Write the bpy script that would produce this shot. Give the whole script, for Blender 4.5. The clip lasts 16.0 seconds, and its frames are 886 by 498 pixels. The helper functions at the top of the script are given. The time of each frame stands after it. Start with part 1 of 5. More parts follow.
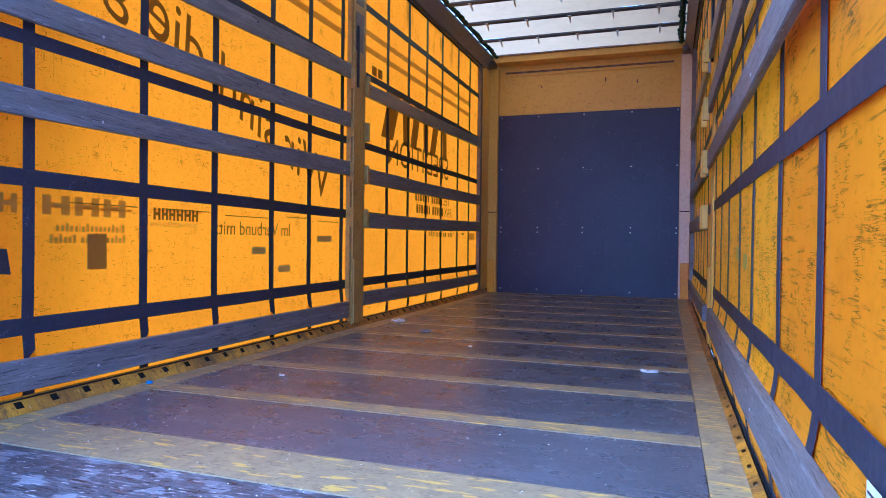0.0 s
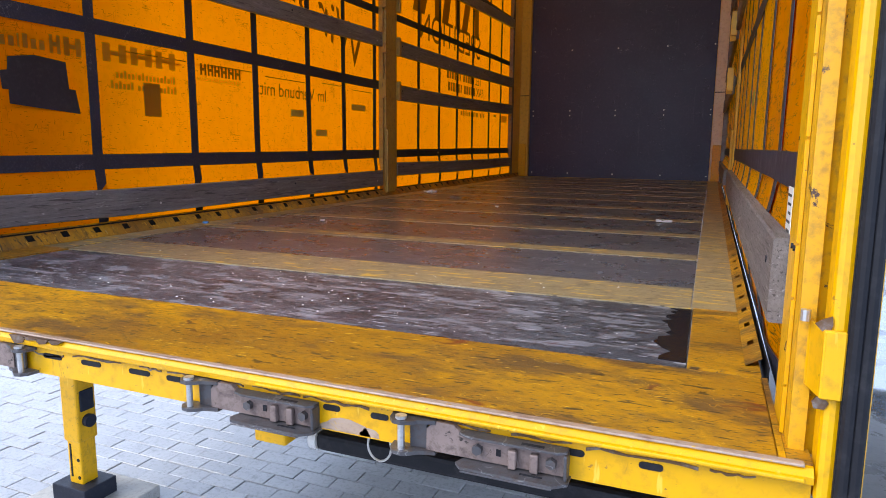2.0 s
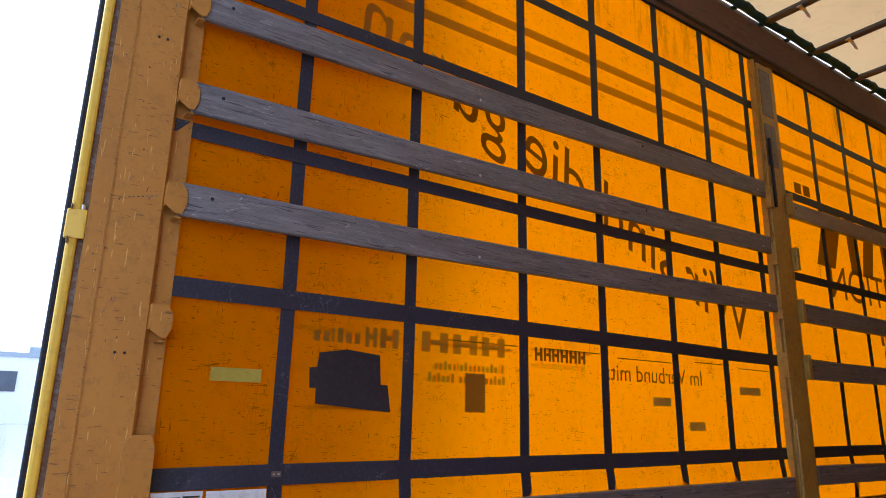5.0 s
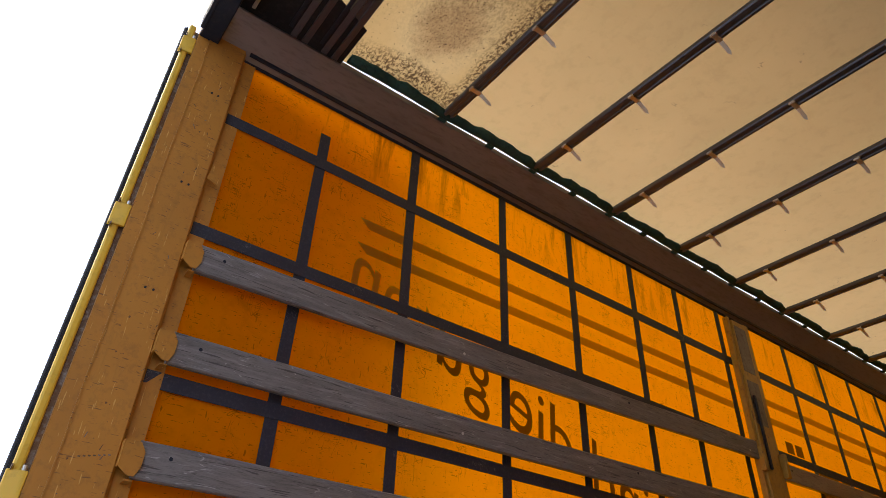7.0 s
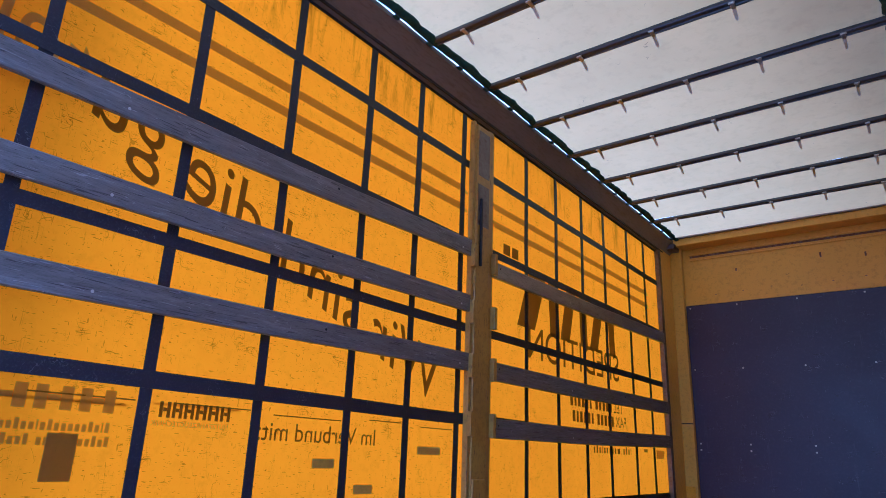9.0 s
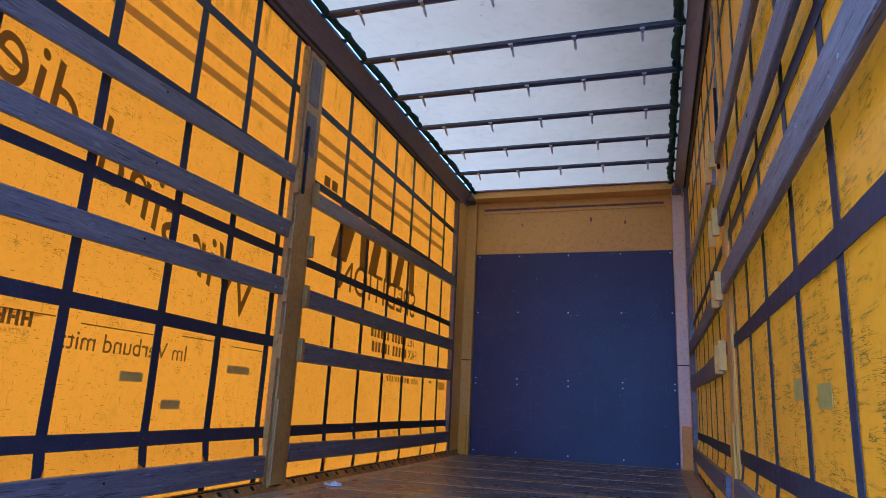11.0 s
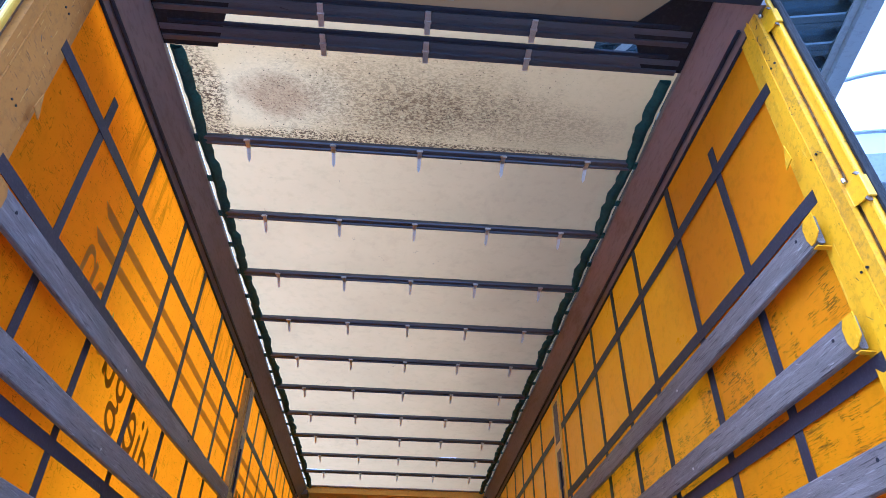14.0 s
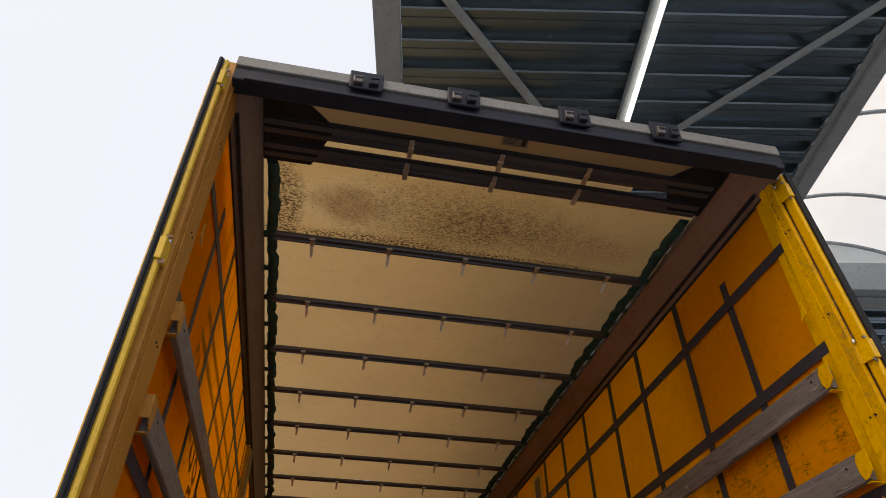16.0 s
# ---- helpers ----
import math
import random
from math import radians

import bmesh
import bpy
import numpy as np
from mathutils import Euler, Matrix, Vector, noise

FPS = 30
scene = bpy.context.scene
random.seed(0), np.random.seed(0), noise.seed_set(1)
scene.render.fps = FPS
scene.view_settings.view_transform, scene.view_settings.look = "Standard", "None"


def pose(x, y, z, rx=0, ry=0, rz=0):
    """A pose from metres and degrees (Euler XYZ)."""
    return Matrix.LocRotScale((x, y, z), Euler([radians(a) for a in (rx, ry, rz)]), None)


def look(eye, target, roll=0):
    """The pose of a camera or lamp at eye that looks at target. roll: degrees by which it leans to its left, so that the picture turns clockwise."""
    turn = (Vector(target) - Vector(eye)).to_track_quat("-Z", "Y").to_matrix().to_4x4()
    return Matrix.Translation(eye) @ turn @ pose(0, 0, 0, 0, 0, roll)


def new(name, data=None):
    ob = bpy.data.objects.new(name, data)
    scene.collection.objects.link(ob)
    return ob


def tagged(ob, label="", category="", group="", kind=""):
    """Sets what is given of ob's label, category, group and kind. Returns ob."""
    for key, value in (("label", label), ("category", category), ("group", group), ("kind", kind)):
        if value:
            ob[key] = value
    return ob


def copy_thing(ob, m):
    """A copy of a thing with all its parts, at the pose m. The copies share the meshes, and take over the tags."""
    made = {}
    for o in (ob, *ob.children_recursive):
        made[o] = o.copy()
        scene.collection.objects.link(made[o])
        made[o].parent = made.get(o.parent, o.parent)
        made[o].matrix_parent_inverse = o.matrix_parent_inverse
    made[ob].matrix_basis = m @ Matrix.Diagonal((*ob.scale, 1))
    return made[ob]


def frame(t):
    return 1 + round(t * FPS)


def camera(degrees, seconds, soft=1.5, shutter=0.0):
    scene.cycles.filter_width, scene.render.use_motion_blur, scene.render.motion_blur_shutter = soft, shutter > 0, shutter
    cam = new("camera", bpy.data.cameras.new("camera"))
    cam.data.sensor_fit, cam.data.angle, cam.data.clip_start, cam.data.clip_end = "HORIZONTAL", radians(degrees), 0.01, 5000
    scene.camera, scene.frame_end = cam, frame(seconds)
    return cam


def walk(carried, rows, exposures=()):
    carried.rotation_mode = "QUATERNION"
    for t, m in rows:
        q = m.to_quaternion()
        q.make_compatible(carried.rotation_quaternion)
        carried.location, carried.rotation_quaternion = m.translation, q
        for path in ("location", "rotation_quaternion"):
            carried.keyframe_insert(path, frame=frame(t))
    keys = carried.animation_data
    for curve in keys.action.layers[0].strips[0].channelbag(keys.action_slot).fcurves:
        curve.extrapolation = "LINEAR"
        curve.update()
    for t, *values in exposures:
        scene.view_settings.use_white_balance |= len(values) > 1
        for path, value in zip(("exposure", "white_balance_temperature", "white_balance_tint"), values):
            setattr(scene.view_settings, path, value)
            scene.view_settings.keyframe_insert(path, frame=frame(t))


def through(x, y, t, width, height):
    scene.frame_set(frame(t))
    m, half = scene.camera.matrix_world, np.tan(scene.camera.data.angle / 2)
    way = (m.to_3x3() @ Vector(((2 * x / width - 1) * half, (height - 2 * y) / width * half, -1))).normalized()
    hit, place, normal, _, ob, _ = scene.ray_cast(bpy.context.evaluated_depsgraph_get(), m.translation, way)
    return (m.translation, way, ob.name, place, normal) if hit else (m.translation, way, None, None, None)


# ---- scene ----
cam = camera(68.3, 16.0, soft=0.7)
PATH = [
    (0, (0.979, -0.421, 0.627), (0.327, 1.469, 0.607), 0.7),
    (0.5, (1.055, -0.575, 0.564), (0.403, 1.315, 0.516), 0.6),
    (1, (1.13, -0.671, 0.463), (0.458, 1.208, 0.332), 0.7),
    (1.5, (1.157, -0.698, 0.417), (0.468, 1.163, 0.166), 0.8),
    (2, (1.107, -0.64, 0.384), (0.365, 1.191, 0.071), 0.6),
    (2.5, (0.988, -0.483, 0.362), (-0.141, 1.156, 0.171), 0.8),
    (3, (0.968, -0.284, 0.328), (-0.396, 1.17, 0.489), 0.6),
    (3.2, (0.978, -0.176, 0.335), (-0.452, 1.211, 0.507), 1.1),
    (5.3, (0.784, 0.098, 0.523), (-0.826, 1.121, 1.124), 2.1),
    (5.5, (0.777, 0.082, 0.538), (-0.798, 1.083, 1.257), 2.0),
    (6, (0.79, 0.065, 0.561), (-0.708, 1.0, 1.5), 2.2),
    (6.5, (0.787, 0.05, 0.576), (-0.636, 0.937, 1.667), 2.1),
    (7, (0.774, 0.104, 0.599), (-0.572, 1.059, 1.728), 2.6),
    (7.5, (0.78, 0.232, 0.629), (-0.403, 1.431, 1.708), 2.5),
    (8, (0.864, 0.373, 0.602), (-0.304, 1.759, 1.449), 2.3),
    (8.5, (0.927, 0.521, 0.629), (-0.233, 1.977, 1.359), 2.1),
    (9, (1.015, 0.662, 0.622), (-0.15, 2.171, 1.224), 2.2),
    (9.5, (1.066, 0.762, 0.564), (-0.046, 2.354, 1.044), 2.1),
    (9.7, (1.065, 0.797, 0.528), (-0.011, 2.433, 0.936), 1.9),
    (11.8, (0.702, 0.132, 0.504), (0.347, 1.996, 1.136), 1.8),
    (12, (0.66, 0.043, 0.5), (0.338, 1.869, 1.249), 1.7),
    (12.5, (0.58, -0.213, 0.573), (0.394, 1.548, 1.502), 1.7),
    (13, (0.386, -0.526, 0.597), (0.31, 1.171, 1.653), 1.5),
    (13.5, (0.214, -0.83, 0.589), (0.199, 0.821, 1.716), 1.3),
    (14, (-0.037, -1.009, 0.6), (0.073, 0.611, 1.768), 1.0),
    (14.5, (-0.268, -1.222, 0.618), (0.002, 0.353, 1.82), 0.6),
    (15, (-0.42, -1.427, 0.607), (-0.113, 0.094, 1.87), 0.2),
    (15.5, (-0.612, -1.499, 0.624), (-0.298, 0.006, 1.904), -0.3),
    (16, (-0.721, -1.422, 0.596), (-0.405, 0.084, 1.874), -0.2),
]
EXPOSURES = [
    (0.0, 1.45, 4510, 10), (0.5, 1.40, 4600, 10), (1.0, 1.24, 4760, 10), (1.5, 0.77, 7140, 10), (2.0, 0.75, 8770, 10), (2.5, 0.83, 9800, 10), (3.0, 1.0, 7500, 10), (5.5, 0.80, 9000, 10), (6.0, 0.40, 10160, 10),
    (6.5, 0.30, 10160, 10), (7.0, 0.50, 11120, 10), (7.5, 1.36, 8200, 10), (8.0, 1.38, 5050, 10), (8.5, 1.15, 4790, 10), (9.5, 1.08, 4510, 10), (12.5, 1.15, 4090, 10), (13.0, 1.26, 4110, 10), (13.5, 1.28, 4650, 10),
    (14.0, 1.34, 5400, 10), (14.5, 1.22, 8200, 13), (15.0, 0.42, 11800, 14), (15.5, -0.36, 15400, 14), (16.0, -0.38, 16000, 14),
]
walk(cam, [(t, look(eye, target, roll)) for t, eye, target, roll in PATH], EXPOSURES)

# ---- world, sun and exposure ----
world = bpy.data.worlds.new("sky")
scene.world = world
world.use_nodes = True
wn = world.node_tree
sky = wn.nodes.new("ShaderNodeTexSky")
sky.sky_type, sky.sun_disc = "NISHITA", False
sky.sun_elevation, sky.sun_rotation = radians(43), radians(-135)
sky.air_density, sky.dust_density, sky.ozone_density = 1.0, 6.0, 1.0
cloud = wn.nodes.new("ShaderNodeMix")
cloud.data_type = "RGBA"
cloud.inputs[0].default_value = 0.86
cloud.inputs[7].default_value = (6.0, 9.0, 16.3, 1)
wn.links.new(sky.outputs[0], cloud.inputs[6])
wn.links.new(cloud.outputs[2], wn.nodes["Background"].inputs[0])
wn.nodes["Background"].inputs[1].default_value = 0.15
sun = new("sun", bpy.data.lights.new("sun", "SUN"))
sun.data.energy, sun.data.angle, sun.data.color = 1.35, radians(30), (0.84, 0.945, 1.15)
sun.matrix_world = look((-15, -15, 20), (0, 0, 0))


# ---- materials ----
def graph(name):
    m = bpy.data.materials.new(name)
    m.use_nodes = True
    nt = m.node_tree
    nt.nodes.clear()
    return m, nt


def node(nt, kind, **values):
    n = nt.nodes.new(kind)
    for key, value in values.items():
        n.inputs[key].default_value = value
    return n


def coords(nt, stretch=(1, 1, 1)):
    """Object coordinates in metres, shifted at random from object to object."""
    tc, info = nt.nodes.new("ShaderNodeTexCoord"), nt.nodes.new("ShaderNodeObjectInfo")
    add = nt.nodes.new("ShaderNodeVectorMath")
    add.operation = "MULTIPLY_ADD"
    nt.links.new(info.outputs["Random"], add.inputs[0])
    add.inputs[1].default_value = (7.3, 5.1, 3.7)
    nt.links.new(tc.outputs["Object"], add.inputs[2])
    mp = nt.nodes.new("ShaderNodeMapping")
    mp.inputs["Scale"].default_value = stretch
    nt.links.new(add.outputs[0], mp.inputs[0])
    return mp.outputs[0]


def noise_out(nt, vec, scale, detail=4.0, rough=0.55, distort=0.0):
    n = node(nt, "ShaderNodeTexNoise", Scale=scale, Detail=detail, Roughness=rough, Distortion=distort)
    nt.links.new(vec, n.inputs["Vector"])
    return n.outputs["Fac"]


def span(nt, fac, lo, hi, to=1.0):
    n = nt.nodes.new("ShaderNodeMapRange")
    n.inputs[1].default_value, n.inputs[2].default_value, n.inputs[4].default_value = lo, hi, to
    nt.links.new(fac, n.inputs[0])
    return n.outputs[0]


def blend(nt, fac, a, b):
    n = nt.nodes.new("ShaderNodeMix")
    n.data_type = "RGBA"
    for value, socket in ((a, n.inputs[6]), (b, n.inputs[7])):
        if isinstance(value, tuple):
            socket.default_value = (*value, 1)
        else:
            nt.links.new(value, socket)
    nt.links.new(fac, n.inputs[0])
    return n.outputs[2]


def worn(name, base, alt, dirt, amount=0.5, scale=2.5, fine=30.0, stretch=(1, 1, 1), rough=0.5, metal=0.0, bump=0.15, chips=None, chip_at=0.66,
         through=None, share=0.5, coat=0.0, spots=None, streak=None, spec=0.5, scratch=(), dashes=()):
    """A used surface: two tones at a large scale, dirt at a fine one, chips down to another colour, a fine relief."""
    m, nt = graph(name)
    vec = coords(nt, stretch)
    large, small = noise_out(nt, vec, scale, 5), noise_out(nt, vec, fine, 6, 0.65)
    colour = blend(nt, span(nt, large, 0.35, 0.68), base, alt)
    mid = noise_out(nt, vec, scale * 4.3, 8, 0.7, 0.6)
    colour = blend(nt, span(nt, mid, 0.66 - 0.28 * amount, 0.82 - 0.28 * amount, min(1.0, 0.4 + amount * 0.6)), colour, dirt)
    colour = blend(nt, span(nt, small, 0.5, 0.68, 0.3 + 0.4 * amount), colour, dirt)
    if streak:
        sv = coords(nt, streak[1])
        long = noise_out(nt, sv, 1.0, 7, 0.7, 0.3)
        worn_at = span(nt, long, streak[2], streak[2] + 0.13, streak[3])
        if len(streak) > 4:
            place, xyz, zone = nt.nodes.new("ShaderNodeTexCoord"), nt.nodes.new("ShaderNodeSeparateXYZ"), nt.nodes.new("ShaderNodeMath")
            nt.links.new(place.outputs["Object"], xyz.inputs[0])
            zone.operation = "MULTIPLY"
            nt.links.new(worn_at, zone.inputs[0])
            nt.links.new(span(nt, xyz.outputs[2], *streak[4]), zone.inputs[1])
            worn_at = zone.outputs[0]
        colour = blend(nt, worn_at, colour, streak[0])
    if spots:
        dots = noise_out(nt, vec, spots[1], 3, 0.6)
        colour = blend(nt, span(nt, dots, spots[2], spots[2] + 0.05), colour, spots[0])
    marks = []
    for mark_colour, mark_stretch, width, mask_at, strength in scratch:
        sv = coords(nt, mark_stretch)
        off, size = nt.nodes.new("ShaderNodeMath"), nt.nodes.new("ShaderNodeMath")
        off.operation, size.operation = "SUBTRACT", "ABSOLUTE"
        off.inputs[1].default_value = 0.5
        nt.links.new(noise_out(nt, sv, 1.0, 2, 0.5, 0.2), off.inputs[0])
        nt.links.new(off.outputs[0], size.inputs[0])
        both = nt.nodes.new("ShaderNodeMath")
        both.operation = "MULTIPLY"
        nt.links.new(span(nt, size.outputs[0], width, width * 0.3, strength), both.inputs[0])
        nt.links.new(span(nt, noise_out(nt, vec, 9.0, 3, 0.6), mask_at, mask_at + 0.05), both.inputs[1])
        if streak and len(streak) > 4 and streak[4][0] < 2.2:
            lower = nt.nodes.new("ShaderNodeMath")
            lower.operation = "MULTIPLY"
            nt.links.new(both.outputs[0], lower.inputs[0])
            nt.links.new(span(nt, xyz.outputs[2], *streak[4]), lower.inputs[1])
            both = lower
        colour = blend(nt, both.outputs[0], colour, mark_colour)
        marks.append((both.outputs[0], mark_colour))
    for dash_colour, dash_stretch, dash_at, strength in dashes:
        cut = span(nt, noise_out(nt, coords(nt, dash_stretch), 1.0, 2, 0.5), dash_at, dash_at + 0.035, strength)
        colour = blend(nt, cut, colour, dash_colour)
        marks.append((cut, dash_colour))
    gloss = span(nt, mid, 0.2, 0.9)
    bs = node(nt, "ShaderNodeBsdfPrincipled", Metallic=metal)
    rr = nt.nodes.new("ShaderNodeMapRange")
    rr.inputs[3].default_value, rr.inputs[4].default_value = max(0.05, rough - 0.12), min(1, rough + 0.15)
    nt.links.new(gloss, rr.inputs[0])
    if chips:
        cm = span(nt, noise_out(nt, vec, fine * 0.35, 9, 0.75, 0.4), chip_at, chip_at + 0.03)
        colour = blend(nt, cm, colour, chips)
    nt.links.new(colour, bs.inputs["Base Color"])
    nt.links.new(rr.outputs[0], bs.inputs["Roughness"])
    bs.inputs["Coat Weight"].default_value = coat
    bs.inputs["Specular IOR Level"].default_value = spec
    bp = node(nt, "ShaderNodeBump", Strength=bump, Distance=0.004)
    nt.links.new(small, bp.inputs["Height"])
    nt.links.new(bp.outputs[0], bs.inputs["Normal"])
    out = nt.nodes.new("ShaderNodeOutputMaterial")
    last = bs.outputs[0]
    if through:
        tr = nt.nodes.new("ShaderNodeBsdfTranslucent")
        tint = blend(nt, span(nt, large, 0.3, 0.7, 0.5), through, tuple(v * 0.8 for v in through))
        tint = blend(nt, span(nt, mid, 0.66 - 0.28 * amount, 0.86 - 0.28 * amount, 0.3 + 0.5 * amount), tint, tuple(v * 0.4 for v in through))
        if streak:
            tint = blend(nt, worn_at, tint, streak[0])
        if spots:
            tint = blend(nt, span(nt, dots, spots[2], spots[2] + 0.05), tint, spots[0])
        for mark, mark_colour in marks:
            tint = blend(nt, mark, tint, mark_colour)
        nt.links.new(tint, tr.inputs[0])
        mx = node(nt, "ShaderNodeMixShader", Fac=share)
        nt.links.new(last, mx.inputs[1])
        nt.links.new(tr.outputs[0], mx.inputs[2])
        last = mx.outputs[0]
    nt.links.new(last, out.inputs[0])
    return m


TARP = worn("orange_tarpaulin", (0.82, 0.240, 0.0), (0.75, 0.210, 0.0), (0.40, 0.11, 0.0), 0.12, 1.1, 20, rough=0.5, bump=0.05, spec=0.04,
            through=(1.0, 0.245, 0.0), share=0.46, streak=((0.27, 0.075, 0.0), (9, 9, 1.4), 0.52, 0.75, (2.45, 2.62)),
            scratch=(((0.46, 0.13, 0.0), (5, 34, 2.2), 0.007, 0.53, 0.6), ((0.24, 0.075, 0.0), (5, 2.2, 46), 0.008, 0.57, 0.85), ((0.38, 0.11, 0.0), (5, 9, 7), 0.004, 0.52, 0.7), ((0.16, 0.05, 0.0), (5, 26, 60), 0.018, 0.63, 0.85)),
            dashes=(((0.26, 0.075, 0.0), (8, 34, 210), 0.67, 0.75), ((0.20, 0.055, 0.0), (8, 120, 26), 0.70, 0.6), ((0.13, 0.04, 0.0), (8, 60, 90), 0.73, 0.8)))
TARP_SCUFFED = worn("scuffed_yellow_tarpaulin", (0.95, 0.385, 0.0), (0.90, 0.34, 0.0), (0.40, 0.16, 0.0), 0.08, 1.3, 22, rough=0.34, bump=0.05, spec=0.4,
                    through=(1.0, 0.29, 0.0), share=0.44, streak=((0.05, 0.032, 0.016), (6, 6.5, 70), 0.57, 0.85, (1.98, 1.75)),
                    scratch=(((0.09, 0.05, 0.012), (5, 9, 120), 0.022, 0.50, 0.9), ((0.14, 0.075, 0.012), (5, 1.8, 22), 0.006, 0.48, 0.8), ((0.06, 0.04, 0.02), (5, 3.0, 16), 0.016, 0.60, 0.8), ((0.30, 0.14, 0.0), (5, 16, 3), 0.006, 0.52, 0.6)))
WEBBING = worn("dark_webbing", (0.015, 0.018, 0.032), (0.022, 0.025, 0.043), (0.07, 0.072, 0.095), 0.15, 5, 120, rough=0.52, bump=0.15, spec=0.45,
               scratch=(((0.16, 0.16, 0.18), (30, 30, 30), 0.012, 0.58, 0.6),))
PRINT = worn("dark_print", (0.06, 0.04, 0.01), (0.08, 0.05, 0.012), (0.1, 0.05, 0.01), 0.2, 6, 60, rough=0.6, through=(0.30, 0.235, 0.08), share=0.5, spec=0.2)
PRINT_SOFT = worn("faded_print", (0.26, 0.14, 0.025), (0.3, 0.16, 0.03), (0.1, 0.07, 0.03), 0.2, 6, 60, rough=0.6, through=(0.66, 0.56, 0.32), share=0.6, spec=0.2)
WOOD = worn("weathered_grey_wood", (0.192, 0.178, 0.180), (0.132, 0.121, 0.123), (0.048, 0.042, 0.046), 0.45, 3, 30, stretch=(14, 1.2, 14), rough=0.5, bump=0.5, spec=0.6,
            streak=((0.36, 0.35, 0.37), (40, 2, 40), 0.53, 0.35), spots=((0.03, 0.024, 0.022), 9, 0.69), dashes=(((0.03, 0.026, 0.028), (150, 7, 150), 0.63, 0.8), ((0.40, 0.40, 0.42), (170, 9, 170), 0.67, 0.35)),
            scratch=(((0.035, 0.028, 0.026), (60, 1.6, 60), 0.008, 0.50, 0.6), ((0.50, 0.49, 0.50), (14, 3, 14), 0.006, 0.54, 0.5)))
ALU = worn("dull_aluminium", (0.38, 0.37, 0.37), (0.3, 0.29, 0.29), (0.12, 0.1, 0.09), 0.4, 4, 50, stretch=(4, 0.6, 4), rough=0.4, metal=0.7, bump=0.1)
PAINT = worn("yellow_paint", (0.80, 0.40, 0.006), (0.74, 0.36, 0.006), (0.28, 0.14, 0.02), 0.12, 3, 45, rough=0.38, bump=0.08, chips=(0.05, 0.025, 0.018), chip_at=0.69,
             scratch=(((0.35, 0.17, 0.02), (20, 20, 3), 0.006, 0.56, 0.45), ((0.06, 0.03, 0.02), (40, 40, 12), 0.006, 0.64, 0.7)),
             dashes=(((0.20, 0.09, 0.03), (70, 90, 110), 0.71, 0.7), ((0.92, 0.60, 0.10), (90, 90, 14), 0.69, 0.5)))
# Left post's orange is darkened to carry the shade on its inner face.
PAINT_POST_SHADED = worn("shaded_dull_orange_paint", (0.50, 0.205, 0.04), (0.42, 0.17, 0.035), (0.22, 0.09, 0.03), 0.22, 2, 40, rough=0.5, bump=0.06, chips=(0.08, 0.04, 0.03), chip_at=0.70, spec=0.3,
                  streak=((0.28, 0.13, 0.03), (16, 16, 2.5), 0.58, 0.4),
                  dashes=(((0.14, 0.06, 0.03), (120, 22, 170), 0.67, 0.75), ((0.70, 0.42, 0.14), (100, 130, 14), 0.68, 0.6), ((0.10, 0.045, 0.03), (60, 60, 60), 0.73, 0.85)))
PAINT_BARE = worn("chipped_yellow_paint", (0.76, 0.39, 0.012), (0.64, 0.31, 0.012), (0.2, 0.11, 0.04), 0.45, 3, 60, rough=0.4, bump=0.2, chips=(0.06, 0.03, 0.025), chip_at=0.61)
PAINT_BEIGE = worn("ochre_paint", (0.76, 0.45, 0.06), (0.70, 0.405, 0.05), (0.32, 0.16, 0.03), 0.04, 1.2, 30, rough=0.38, bump=0.04, chips=(0.10, 0.05, 0.03), chip_at=0.79, spec=0.4,
                   streak=((0.36, 0.19, 0.04), (14, 14, 2.5), 0.63, 0.4), scratch=(((0.14, 0.07, 0.03), (7, 9, 26), 0.012, 0.64, 0.8),))
# Ochre copy with whitish glare put into the colour, for the right front post.
PAINT_GLARE = worn("worn_ochre_paint_glare", (0.80, 0.70, 0.52), (0.78, 0.62, 0.38), (0.4, 0.25, 0.1), 0.12, 2.2, 30, rough=0.34, bump=0.04, chips=(0.10, 0.05, 0.03), chip_at=0.76)
DECK_PAINT = worn("worn_yellow_deck_paint", (0.64, 0.30, 0.010), (0.25, 0.108, 0.014), (0.11, 0.06, 0.025), 0.5, 1.9, 90, stretch=(0.6, 1.3, 1), rough=0.38, bump=0.35,
                  chips=(0.12, 0.025, 0.012), chip_at=0.64, streak=((0.085, 0.048, 0.026), (3.2, 9, 2), 0.50, 0.8),
                  scratch=(((0.80, 0.45, 0.05), (22, 30, 10), 0.006, 0.52, 0.7), ((0.16, 0.03, 0.014), (6, 12, 6), 0.03, 0.60, 0.85)),
                  dashes=(((0.045, 0.028, 0.018), (22, 120, 20), 0.63, 0.9), ((0.05, 0.03, 0.02), (60, 200, 40), 0.64, 0.85), ((0.80, 0.48, 0.06), (30, 150, 20), 0.68, 0.8), ((0.55, 0.5, 0.42), (14, 160, 20), 0.75, 0.8)))
DECK_EDGE = worn("bare_worn_deck_edge", (0.48, 0.36, 0.29), (0.40, 0.27, 0.19), (0.14, 0.06, 0.04), 0.4, 6, 80, stretch=(0.5, 1, 1), rough=0.45, metal=0.2, bump=0.3,
                 chips=(0.60, 0.33, 0.02), chip_at=0.60)
